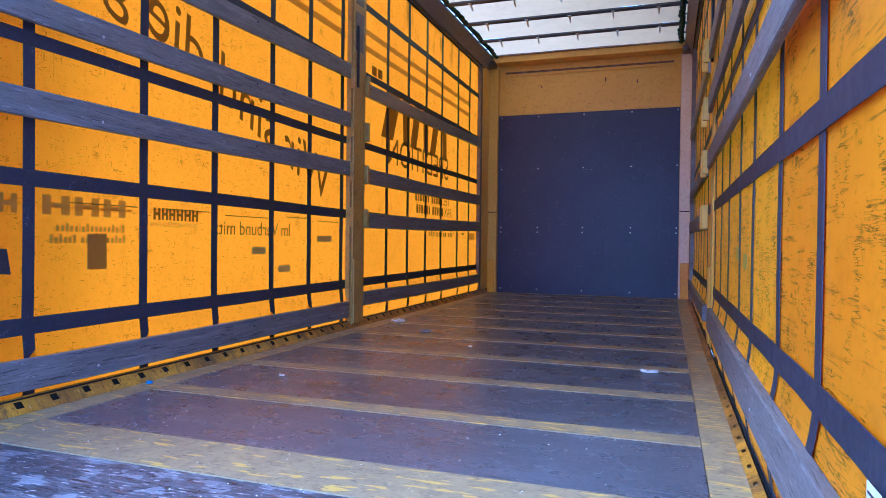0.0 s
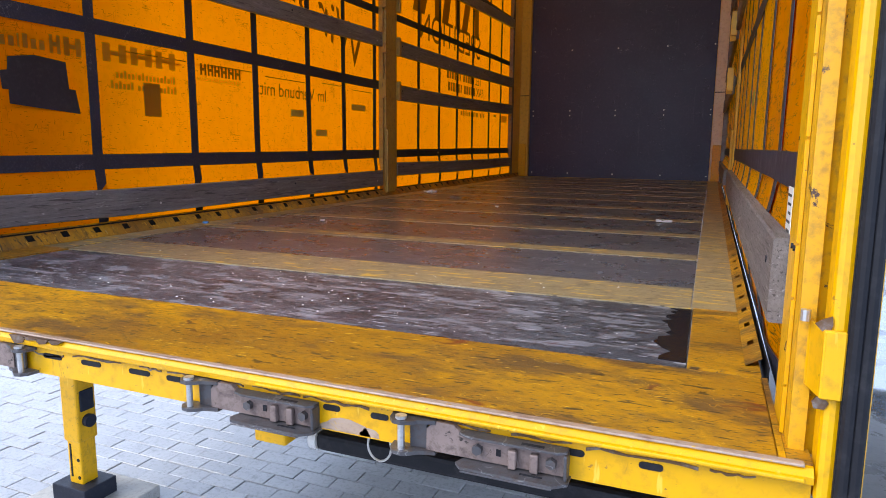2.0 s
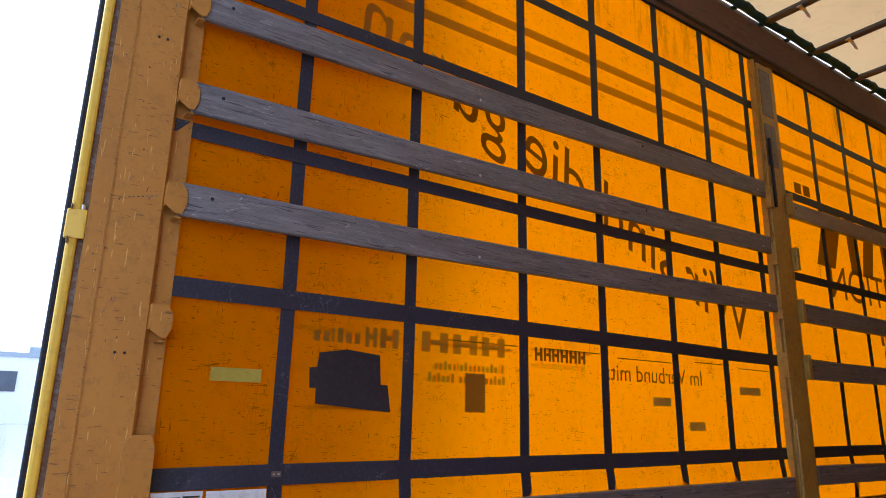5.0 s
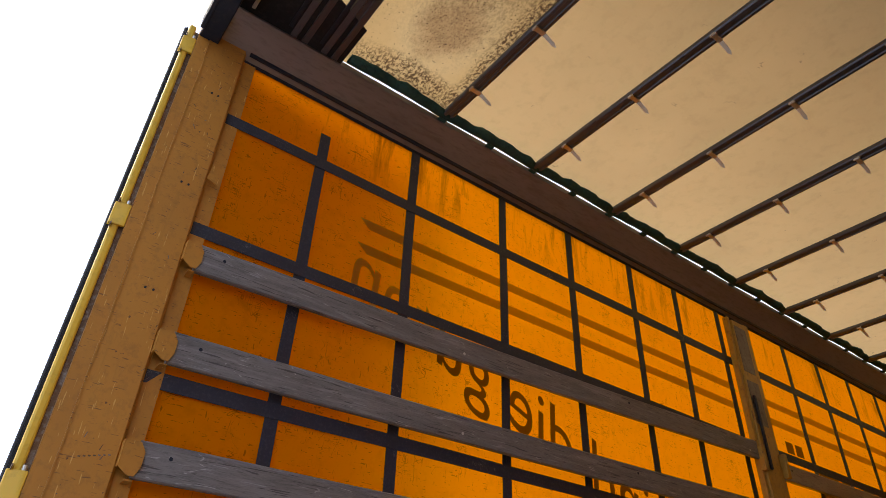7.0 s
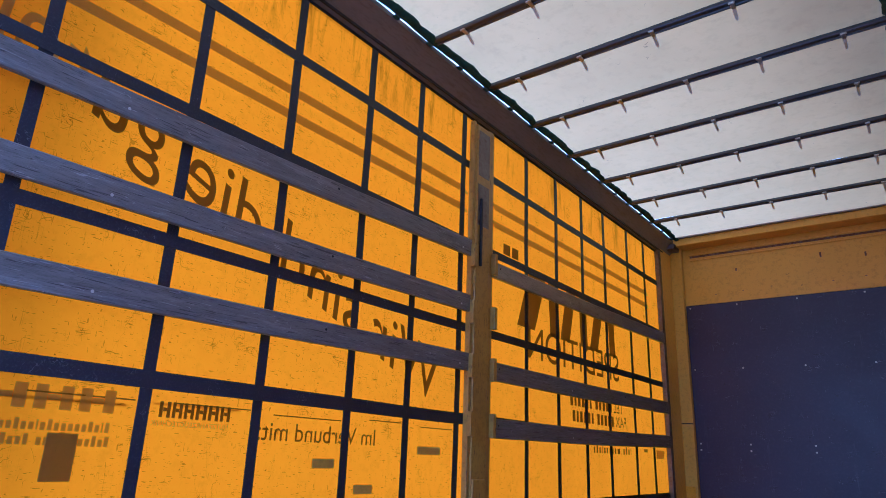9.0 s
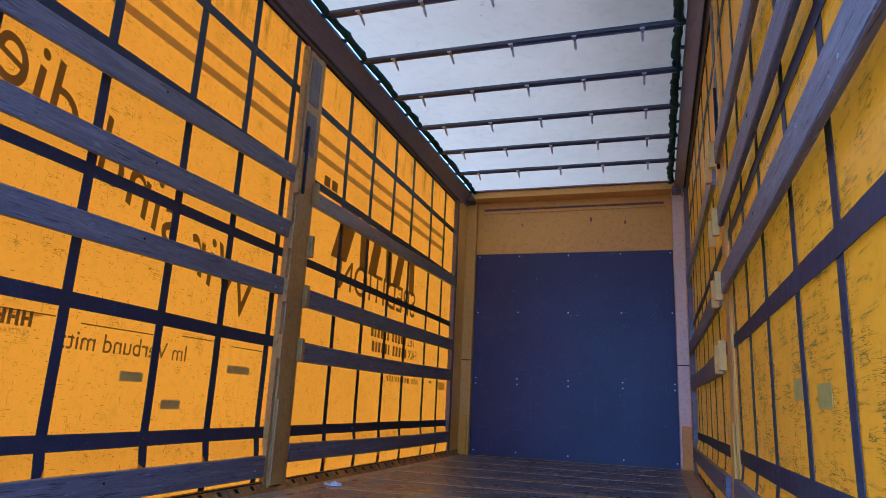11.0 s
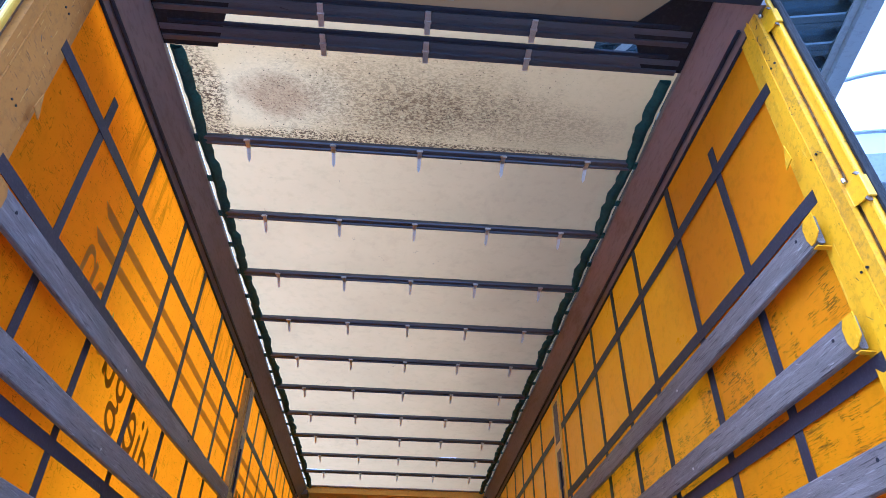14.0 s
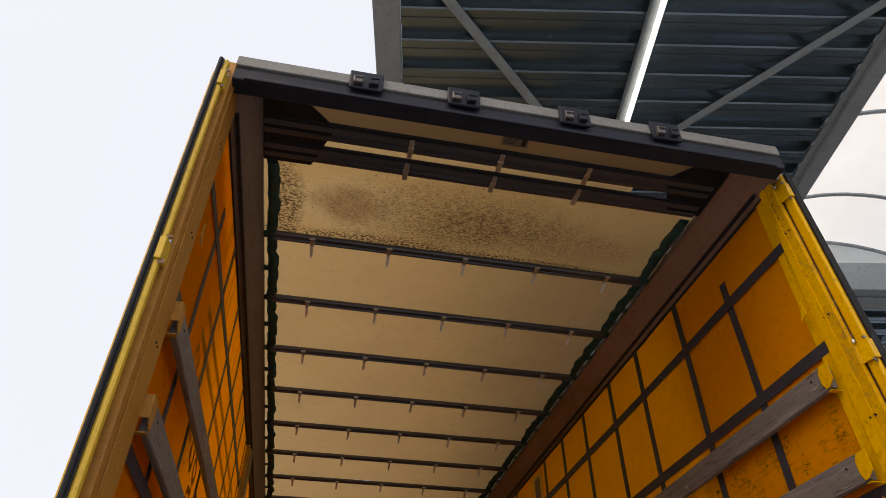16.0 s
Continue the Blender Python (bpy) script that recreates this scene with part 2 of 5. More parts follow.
STRIP = worn("dirty_yellow_strip", (0.37, 0.285, 0.15), (0.27, 0.22, 0.135), (0.11, 0.09, 0.07), 0.4, 4, 45, rough=0.38, bump=0.25,
             streak=((0.62, 0.45, 0.12), (3, 14, 4), 0.57, 0.7), spots=((0.05, 0.04, 0.035), 60, 0.70), dashes=(((0.06, 0.05, 0.04), (26, 130, 20), 0.65, 0.8), ((0.72, 0.47, 0.08), (9, 45, 10), 0.60, 0.75)), scratch=(((0.07, 0.055, 0.04), (6, 40, 10), 0.010, 0.5, 0.7), ((0.62, 0.55, 0.42), (12, 24, 10), 0.005, 0.53, 0.6)))
PLY = worn("dark_phenolic_plywood", (0.075, 0.080, 0.098), (0.110, 0.116, 0.140), (0.05, 0.05, 0.06), 0.3, 1.6, 55, stretch=(1, 1.4, 1), rough=0.30, bump=0.3,
           streak=((0.30, 0.31, 0.34), (1.6, 34, 4), 0.56, 0.45), spots=((0.62, 0.62, 0.62), 110, 0.76),
           dashes=(((0.022, 0.02, 0.024), (20, 130, 20), 0.64, 0.8), ((0.40, 0.40, 0.43), (24, 150, 20), 0.69, 0.7)),
           scratch=(((0.030, 0.028, 0.033), (4, 34, 10), 0.012, 0.48, 0.85), ((0.46, 0.46, 0.49), (9, 14, 10), 0.005, 0.52, 0.7), ((0.03, 0.026, 0.03), (22, 60, 10), 0.02, 0.58, 0.8)))
# Pale streak and broad pale dashes paint the sky's sheen among real scrapes.
PLY_SHEEN = worn("scraped_plywood_sheen", (0.046, 0.053, 0.066), (0.105, 0.118, 0.142), (0.022, 0.019, 0.021), 0.4, 1.8, 70, stretch=(1, 1.6, 1), spec=0.3, rough=0.36, bump=0.45,
               chips=(0.07, 0.018, 0.015), chip_at=0.72, streak=((0.34, 0.35, 0.40), (3.5, 26, 4), 0.52, 0.65), spots=((0.62, 0.62, 0.62), 140, 0.775),
               scratch=(((0.015, 0.013, 0.015), (7, 50, 10), 0.014, 0.44, 0.9),),
               dashes=(((0.36, 0.38, 0.44), (9, 15, 10), 0.58, 0.4), ((0.012, 0.011, 0.013), (18, 100, 20), 0.60, 0.9), ((0.46, 0.47, 0.52), (20, 120, 20), 0.64, 0.75), ((0.10, 0.03, 0.022), (9, 50, 20), 0.68, 0.8)))
BULK = worn("navy_phenolic_board", (0.027, 0.029, 0.070), (0.036, 0.038, 0.090), (0.055, 0.058, 0.115), 0.2, 1.6, 40, rough=0.42, bump=0.05, spec=0.45,
            streak=((0.12, 0.13, 0.20), (16, 16, 1.2), 0.62, 0.5),
            scratch=(((0.20, 0.21, 0.30), (4, 5, 34), 0.005, 0.58, 0.6), ((0.17, 0.18, 0.27), (26, 5, 4), 0.005, 0.56, 0.6), ((0.015, 0.015, 0.03), (14, 5, 34), 0.02, 0.60, 0.8)))
CLOTH = worn("cream_roof_cloth", (0.55, 0.375, 0.20), (0.47, 0.31, 0.155), (0.26, 0.16, 0.075), 0.10, 1.4, 14, rough=0.6, bump=0.08,
             through=(0.72, 0.455, 0.215), share=0.46, streak=((0.34, 0.22, 0.11), (3.0, 1.0, 3), 0.60, 0.3), scratch=(((0.16, 0.10, 0.05), (16, 10, 5), 0.012, 0.66, 0.8),))
CLOTH_MOULD = worn("mould_stained_cloth", (0.60, 0.40, 0.21), (0.52, 0.33, 0.16), (0.36, 0.22, 0.09), 0.05, 1.3, 34, rough=0.65, bump=0.25,
                   through=(0.70, 0.435, 0.19), share=0.47)


def grow_mould(m, ring, patches, edges):
    """Mould with a shape of its own: a faint red-brown ring, patches of dense fine specks, speckled edges, dots over all."""
    nt = m.node_tree
    bs = [n for n in nt.nodes if n.type == "BSDF_PRINCIPLED"][0]
    tr = [n for n in nt.nodes if n.type == "BSDF_TRANSLUCENT"][0]
    place = nt.nodes.new("ShaderNodeTexCoord").outputs["Object"]
    wob = noise_out(nt, place, 6.0, 6, 0.7)

    def near(at, size):
        mp = nt.nodes.new("ShaderNodeMapping")
        mp.vector_type = "TEXTURE"
        mp.inputs["Location"].default_value, mp.inputs["Scale"].default_value = (*at, 3.0), (*size, 1)
        nt.links.new(place, mp.inputs[0])
        long = nt.nodes.new("ShaderNodeVectorMath")
        long.operation = "LENGTH"
        nt.links.new(mp.outputs[0], long.inputs[0])
        add = nt.nodes.new("ShaderNodeMath")
        add.operation = "ADD"
        nt.links.new(long.outputs["Value"], add.inputs[0])
        nt.links.new(wob, add.inputs[1])
        return add.outputs[0]

    def times(a, b):
        n = nt.nodes.new("ShaderNodeMath")
        n.operation = "MULTIPLY"
        nt.links.new(a, n.inputs[0])
        nt.links.new(b, n.inputs[1])
        return n.outputs[0]

    mottle = span(nt, noise_out(nt, coords(nt, (1, 1.5, 1)), 62.0, 5, 0.75), 0.465, 0.545)
    specks = span(nt, noise_out(nt, coords(nt, (1, 1.6, 1)), 75.0, 3, 0.6), 0.585, 0.64)
    dots = span(nt, noise_out(nt, place, 70.0, 2, 0.5), 0.665, 0.70)
    pale = span(nt, noise_out(nt, place, 48.0, 5, 0.7), 0.55, 0.64)
    layers = [(span(nt, near(ring, (0.36, 0.24)), 1.6, 1.1, 0.4), (0.74, 0.55, 0.30)), (span(nt, near(ring, (0.24, 0.17)), 1.5, 0.9, 0.55), (0.35, 0.165, 0.07)),
              (times(span(nt, near(ring, (0.22, 0.15)), 1.5, 1.1, 0.75), specks), (0.12, 0.05, 0.02))]
    for at, size, strength in patches:
        layers.append((span(nt, near(at, size), 1.5, 0.9, 0.5 * strength), (0.27, 0.16, 0.07)))
        layers.append((times(span(nt, near(at, size), 1.6, 0.9, 0.95 * strength), mottle), (0.10, 0.048, 0.018)))
        layers.append((times(span(nt, near(at, size), 1.5, 1.0, 0.45 * strength), pale), (0.74, 0.55, 0.27)))
    for at, size in edges:
        layers.append((times(span(nt, near(at, size), 1.7, 1.1, 0.95), mottle), (0.09, 0.04, 0.016)))
    layers.append((times(span(nt, near((-0.2, 1.15), (1.1, 0.4)), 1.6, 1.1, 0.9), dots), (0.06, 0.03, 0.014)))
    for shader, slot in ((bs, "Base Color"), (tr, "Color")):
        colour = shader.inputs[slot].links[0].from_socket
        for fac, tone in layers:
            colour = blend(nt, fac, colour, tone)
        nt.links.new(colour, shader.inputs[slot])


grow_mould(CLOTH_MOULD, (-0.68, 1.13), (((0.02, 1.17), (0.40, 0.19), 0.7), ((-0.15, 1.12), (0.80, 0.34), 0.5), ((0.58, 1.20), (0.42, 0.2), 0.35)),
           (((-0.55, 1.375), (0.62, 0.05)), ((-1.02, 1.15), (0.09, 0.34)), ((0.25, 1.385), (0.7, 0.025))))
CLOTH_BROWN = worn("brown_stained_cloth", (0.20, 0.115, 0.06), (0.16, 0.088, 0.045), (0.18, 0.09, 0.04), 0.3, 1.6, 30, rough=0.65, bump=0.15,
                   through=(0.22, 0.125, 0.06), share=0.4, streak=((0.22, 0.11, 0.045), (2.6, 5, 2), 0.54, 0.6))
GREEN = worn("dark_green_webbing", (0.006, 0.048, 0.046), (0.012, 0.075, 0.066), (0.006, 0.016, 0.02), 0.45, 9, 70, rough=0.8, bump=0.6)
CREAM_TRIM = worn("dirty_cream_trim", (0.22, 0.222, 0.22), (0.18, 0.178, 0.172), (0.11, 0.10, 0.09), 0.4, 5, 50, rough=0.55, bump=0.15)
TYPE_PLATE = worn("brown_grey_plate", (0.20, 0.17, 0.14), (0.16, 0.135, 0.11), (0.08, 0.07, 0.06), 0.3, 12, 80, rough=0.5)
RAIL = worn("dull_brown_rail", (0.265, 0.23, 0.235), (0.21, 0.185, 0.19), (0.10, 0.075, 0.065), 0.15, 1.6, 24, stretch=(3, 0.6, 3), rough=0.36, metal=0.45, bump=0.05,
            streak=((0.13, 0.075, 0.05), (6, 1.4, 6), 0.56, 0.5))
BOW = worn("grey_blue_bow_metal", (0.075, 0.082, 0.105), (0.10, 0.108, 0.13), (0.05, 0.045, 0.045), 0.25, 4, 60, stretch=(0.6, 4, 4), rough=0.34, metal=0.45, bump=0.1)
STEEL_DARK = worn("dark_steel", (0.012, 0.016, 0.028), (0.018, 0.023, 0.038), (0.042, 0.040, 0.042), 0.2, 6, 60, rough=0.5, metal=0.0, bump=0.2, spec=0.22)
GALV = worn("galvanised_steel", (0.20, 0.18, 0.17), (0.14, 0.12, 0.115), (0.10, 0.05, 0.035), 0.5, 7, 60, rough=0.45, metal=0.7, bump=0.25)
ZINC = worn("bright_zinc", (0.62, 0.62, 0.62), (0.5, 0.5, 0.5), (0.3, 0.28, 0.26), 0.3, 20, 150, rough=0.35, metal=0.8, bump=0.1)
RUST = worn("brown_worn_steel", (0.16, 0.075, 0.03), (0.10, 0.055, 0.035), (0.30, 0.28, 0.27), 0.5, 5, 60, rough=0.5, metal=0.3, bump=0.3)
RUBBER = worn("black_rubber", (0.008, 0.009, 0.013), (0.012, 0.013, 0.017), (0.04, 0.04, 0.045), 0.15, 5, 50, rough=0.6, bump=0.1, spec=0.25)
PAPER = worn("white_label_paper", (0.72, 0.72, 0.70), (0.62, 0.62, 0.60), (0.3, 0.28, 0.25), 0.3, 6, 60, rough=0.6)
TAPE = worn("yellowed_tape", (0.62, 0.50, 0.10), (0.55, 0.42, 0.08), (0.3, 0.2, 0.05), 0.3, 10, 80, rough=0.4, through=(0.7, 0.5, 0.1), share=0.35)
PATCH = worn("black_patch_cloth", (0.012, 0.012, 0.018), (0.02, 0.02, 0.028), (0.05, 0.05, 0.06), 0.2, 6, 60, rough=0.5)
INK = worn("black_ink", (0.02, 0.02, 0.02), (0.03, 0.03, 0.03), (0.04, 0.04, 0.04), 0.1, 8, 80, rough=0.6)


# ---- building helpers ----
def thing(name, base, label, category, group="", kind=""):
    ob = new(name)
    ob.location = base
    ob.empty_display_size = 0.1
    return tagged(ob, label, category, group, kind)


def part(name, bm, material, parent=None, label="", smooth=False):
    """One mesh, its points in world metres, under a thing or a part."""
    me = bpy.data.meshes.new(name)
    bmesh.ops.recalc_face_normals(bm, faces=bm.faces)
    if smooth:
        for f in bm.faces:
            f.smooth = True
    bm.to_mesh(me)
    bm.free()
    me.materials.append(material)
    ob = new(name, me)
    if parent:
        ob.parent = parent
        if parent.parent is None:
            ob.matrix_parent_inverse = Matrix.Translation(-parent.location)
    return tagged(ob, label)


def cuboid(bm, x0, x1, y0, y1, z0, z1, bevel=0.0, rot=None):
    r = bmesh.ops.create_cube(bm, size=1)
    vs = r["verts"]
    m = Matrix.Translation(((x0 + x1) / 2, (y0 + y1) / 2, (z0 + z1) / 2)) @ (rot or Matrix()) @ Matrix.Diagonal((x1 - x0, y1 - y0, z1 - z0, 1))
    bmesh.ops.transform(bm, matrix=m, verts=vs)
    if bevel:
        edges = list({e for v in vs for e in v.link_edges})
        bmesh.ops.bevel(bm, geom=edges, offset=bevel, segments=2, affect="EDGES", profile=0.5)
    return bm


def block(x0, x1, y0, y1, z0, z1, bevel=0.0, rot=None):
    return cuboid(bmesh.new(), x0, x1, y0, y1, z0, z1, bevel, rot)


def rod(bm, a, b, radius, sides=12, ends=True):
    a, b = Vector(a), Vector(b)
    m = Matrix.Translation((a + b) / 2) @ (b - a).to_track_quat("Z", "Y").to_matrix().to_4x4()
    bmesh.ops.create_cone(bm, cap_ends=ends, segments=sides, radius1=radius, radius2=radius, depth=(b - a).length, matrix=m)
    return bm


def prism(bm, outline, axis, lo, hi):
    """An outline of (a, b) pairs drawn out along an axis: x takes (y, z), y takes (x, z), z takes (x, y)."""
    def at(a, b, c):
        return {"x": (c, a, b), "y": (a, c, b), "z": (a, b, c)}[axis]
    low, high = [bm.verts.new(at(a, b, lo)) for a, b in outline], [bm.verts.new(at(a, b, hi)) for a, b in outline]
    bm.faces.new(low)
    bm.faces.new(high[::-1])
    for i in range(len(low)):
        j = (i + 1) % len(low)
        bm.faces.new((low[i], high[i], high[j], low[j]))
    return bm


def lettering(text, size, slant=0.0, bold=0.0):
    """The built-in font as a flat mesh: x along the line, y up."""
    cu = bpy.data.curves.new("text", "FONT")
    cu.body, cu.size, cu.shear, cu.offset = text, size, slant, bold
    ob = bpy.data.objects.new("text", cu)
    bm = bmesh.new()
    me = ob.to_mesh()
    bm.from_mesh(me)
    ob.to_mesh_clear()
    bpy.data.objects.remove(ob)
    return bm


# ---- plan of the box ----
XL, XR = -1.245, 1.245
REAR, FRONT = 0.225, 7.70
POST_END = 0.455
PIL0, PIL1 = 3.80, 4.06
CURTAIN_END = 7.27
TOP = 2.80
GROUND = -1.0
COLUMNS_REAR = (0.878, 1.345, 1.90, 2.386, 2.898, 3.323, 3.765)
COLUMNS_RIGHT = (0.93, 1.385, 1.92, 2.348, 2.84, 3.298, 3.74)
COLUMNS_FRONT = (4.56, 5.02, 5.48, 5.93, 6.475, 6.91)
ROWS_LEFT = ((0.296, 0.335), (0.85, 0.805), (1.352, 1.372), (1.905, 1.90), (2.436, 2.418))
ROWS_RIGHT = ((0.348, 0.352), (0.866, 0.87), (1.385, 1.38), (1.955, 1.93), (2.475, 2.43))
BEAMS_REAR = {-1: ((1.105, 1.15), (1.445, 1.50), (1.775, 1.85)), 1: ((1.135, 1.14), (1.475, 1.475), (1.827, 1.80))}
BEAMS_FRONT = ((0.787, 0.826), (1.128, 1.148))


def bulge(y, z):
    """How far the curtain stands inwards at a place: soft waves, and a slack roll along the hem."""
    w = 0.004 * noise.noise((y * 1.1, z * 0.9, 3.0)) + 0.002 * noise.noise((y * 4, z * 3, 9.0))
    if z < 0.31:
        cols = COLUMNS_REAR + COLUMNS_FRONT
        near = min(abs(y - c) for c in cols)
        w += 0.032 * math.sin(math.pi * min(1, max(0, (0.31 - z) / 0.33))) * min(1, 0.45 + near / 0.16) * min(1, max(0, (y - 0.56) / 0.12))
    return w


# ---- floor ----
floor = thing("floor", (0, REAR, 0), "dark plywood loading floor with worn yellow cross strips", "floor", kind="structure")
FX = 1.085
part("rear_plate", block(-1.212, 1.212, REAR + 0.012, 0.555, -0.03, -0.002, 0.003), DECK_PAINT, floor, "scraped yellow painted steel sill plate")
part("plate_end", block(1.2125, 1.221, REAR + 0.012, 0.555, -0.03, -0.002), DECK_PAINT, floor)
part("plate_end", block(1.2215, 1.25, REAR + 0.012, 0.335, -0.03, -0.002), DECK_PAINT, floor)
part("floor_panel", block(-1.03, 1.09, 0.557, 1.018, -0.03, -0.003), PLY_SHEEN, floor, "scraped dark plywood panel with damp patches and a painted pale sheen")
part("cross_strip", block(-1.05, FX, 1.02, 1.262, -0.03, 0.0), STRIP, floor, "broad worn yellow cross strip")
strips = [1.767 + 0.621 * k for k in range(10)]
edge = 1.264
for k, s in enumerate(strips + [FRONT]):
    part("floor_panel", block(-1.055, FX, edge, s - 0.002, -0.03, -0.003), PLY, floor)
    if k < len(strips):
        part("cross_strip", block(-1.055, FX, s, s + 0.108, -0.03, -0.001), STRIP, floor)
    edge = s + 0.110
for s, a, b in ((-1, -1.19, -1.057), (1, 1.087, 1.212)):
    part("side_strip", block(min(a, b), max(a, b), 1.02 if s > 0 else 1.02, FRONT, -0.03, 0.001), STRIP, floor, "dirty yellow edge strip")
part("side_strip", block(-1.19, -1.032, 0.557, 1.018, -0.03, 0.001), DECK_PAINT, floor, "bright yellow edge strip, scraped")
part("side_strip", block(1.092, 1.212, 0.557, 1.018, -0.03, 0.001), DECK_PAINT, floor, "bright yellow edge strip, scraped")


rng = random.Random(8)
bm = bmesh.new()
edge_pts = [(1.088, 0.585), (1.088, 1.014)] + [(1.045 + rng.uniform(-0.014, 0.014) + 0.008 * math.sin(k * 0.7), 1.01 - 0.42 * k / 22) for k in range(23)]
prism(bm, edge_pts, "z", -0.003, -0.0015)
WATER = worn("dark_damp_wood", (0.012, 0.010, 0.011), (0.018, 0.015, 0.016), (0.03, 0.02, 0.02), 0.2, 4, 60, rough=0.12, bump=0.1)
part("damp_patch", bm, WATER, floor, "dark damp patch with a ragged edge")


# ---- lashing rails along both edges ----
def lashing_rail(s):
    rail = thing("lashing_rail", (s * 1.2, 4, 0), "yellow perforated steel lashing rail along the floor edge", "rail", "lashing rails", "structure")
    bm = bmesh.new()
    x0, x1, z0, z1 = s * (1.165 if s < 0 else 1.188), s * 1.215, 0.002, 0.055 if s < 0 else 0.018
    def at(y, f):
        return bm.verts.new((x0 + (x1 - x0) * f, y, z0 + (z1 - z0) * f))
    y = 0.433 if s < 0 else 0.60
    while y < FRONT - 0.2:
        a, b, c = y, y + 0.113, y + 0.143
        for p, q, f0, f1 in ((a, b, 0, 1), (b, c, 0, 0.34), (b, c, 0.72, 1)):
            bm.faces.new((at(p, f0), at(q, f0), at(q, f1), at(p, f1)))
        y += 0.143
    bmesh.ops.remove_doubles(bm, verts=bm.verts, dist=0.0005)
    part("perforated_face", bm, DECK_PAINT, rail)
    # Black block added behind the face to keep outside light out of the holes.
    part("backing", block(min(s * 1.225, s * (1.205 if s < 0 else 1.2225)), max(s * 1.225, s * (1.205 if s < 0 else 1.2225)), 0.45 if s < 0 else 0.57, FRONT, -0.06, 0.05 if s < 0 else 0.012), RUBBER, rail)
    return rail


for s in (-1, 1):
    lashing_rail(s)


# ---- side curtains ----
def sheet(x, s, y0, y1, z0, z1, step=0.07):
    bm = bmesh.new()
    ny, nz = max(2, round((y1 - y0) / step)), max(2, round((z1 - z0) / 0.05))
    grid = []
    for i in range(ny + 1):
        y = y0 + (y1 - y0) * i / ny
        grid.append([bm.verts.new((x - s * bulge(y, z0 + (z1 - z0) * j / nz), y, z0 + (z1 - z0) * j / nz)) for j in range(nz + 1)])
    for i in range(ny):
        for j in range(nz):
            bm.faces.new((grid[i][j], grid[i + 1][j], grid[i + 1][j + 1], grid[i][j + 1]))
    return bm


def ribbon(x, s, y0, y1, z0, z1, width, upright, off=0.0035, thick=0.0025):
    """A flat strap that follows the curtain, 2.5 mm thick."""
    bm = bmesh.new()
    n = max(2, round(((z1 - z0) if upright else (y1 - y0)) / 0.06))
    rows = []
    for i in range(n + 1):
        t = i / n
        ends = []
        for side in (-0.5, 0.5):
            y = (y0 + side * width + 0.004 * noise.noise((z0 + t * 5, y0, 1))) if upright else y0 + (y1 - y0) * t
            z = z0 + (z1 - z0) * t + (0 if upright else side * width + 0.004 * noise.noise((y, z0, 2)))
            c = y0 if upright else y
            for d in (off, off + thick):
                ends.append(bm.verts.new((x - s * (bulge(c, z) + d), y, z)))
        rows.append(ends)
    for a, b in zip(rows, rows[1:]):
        for i, j in ((0, 1), (1, 3), (3, 2), (2, 0)):
            bm.faces.new((a[i], a[j], b[j], b[i]))
    for r in (rows[0], rows[-1]):
        bm.faces.new((r[0], r[1], r[3], r[2]))
    return bm


def curtain(s, material, label, columns, rows):
    x = s * 1.245
    c = thing("side_curtain", (x, 4, 0), label, "curtain", "side curtains")
    part("sheet", sheet(x, s, POST_END - 0.05, CURTAIN_END, -0.03, TOP + 0.05), material, c, smooth=True)
    for y in columns:
        part("strap", ribbon(x, s, y, y, -0.02, 2.60 if y < 1 else TOP, 0.047, True), WEBBING, c, "dark webbing strap")
    for z, z_end in rows:
        part("strap", ribbon(x, s, POST_END - 0.045, CURTAIN_END - 0.005, z, z_end, 0.062 if z < 1 else 0.052, False, 0.0065), WEBBING, c, "dark webbing strap")
    part("hem_strap", ribbon(x, s, POST_END - 0.045, CURTAIN_END - 0.005, 0.0, 0.0, 0.05, False), WEBBING, c, "dark hem strap")
    return c


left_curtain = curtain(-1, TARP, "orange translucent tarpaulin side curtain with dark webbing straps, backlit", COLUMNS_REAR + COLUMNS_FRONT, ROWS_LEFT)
right_curtain = curtain(1, TARP_SCUFFED, "scuffed yellow tarpaulin side curtain with dark webbing straps", COLUMNS_RIGHT + COLUMNS_FRONT, ROWS_RIGHT)


# ---- prints on the outside of the left curtain, seen from behind ----
def printed(name, bm, y, z, material, label, tilt=0.0, width=None, lift=-0.0022):
    """A flat print in the curtain's plane, read from outside: its line runs towards the rear."""
    xs = [v.co.x for v in bm.verts]
    k = width / (max(xs) - min(xs)) if width else 1.0
    c, sn = math.cos(radians(tilt)), math.sin(radians(tilt))
    for v in bm.verts:
        a, b = (v.co.x - min(xs)) * k, v.co.y * k
        a, b = a * c - b * sn, a * sn + b * c
        yy, zz = y - a, z + b
        v.co = (XL + bulge(yy, zz) - lift, yy, zz)
    return part(name, bm, material, left_curtain, label)


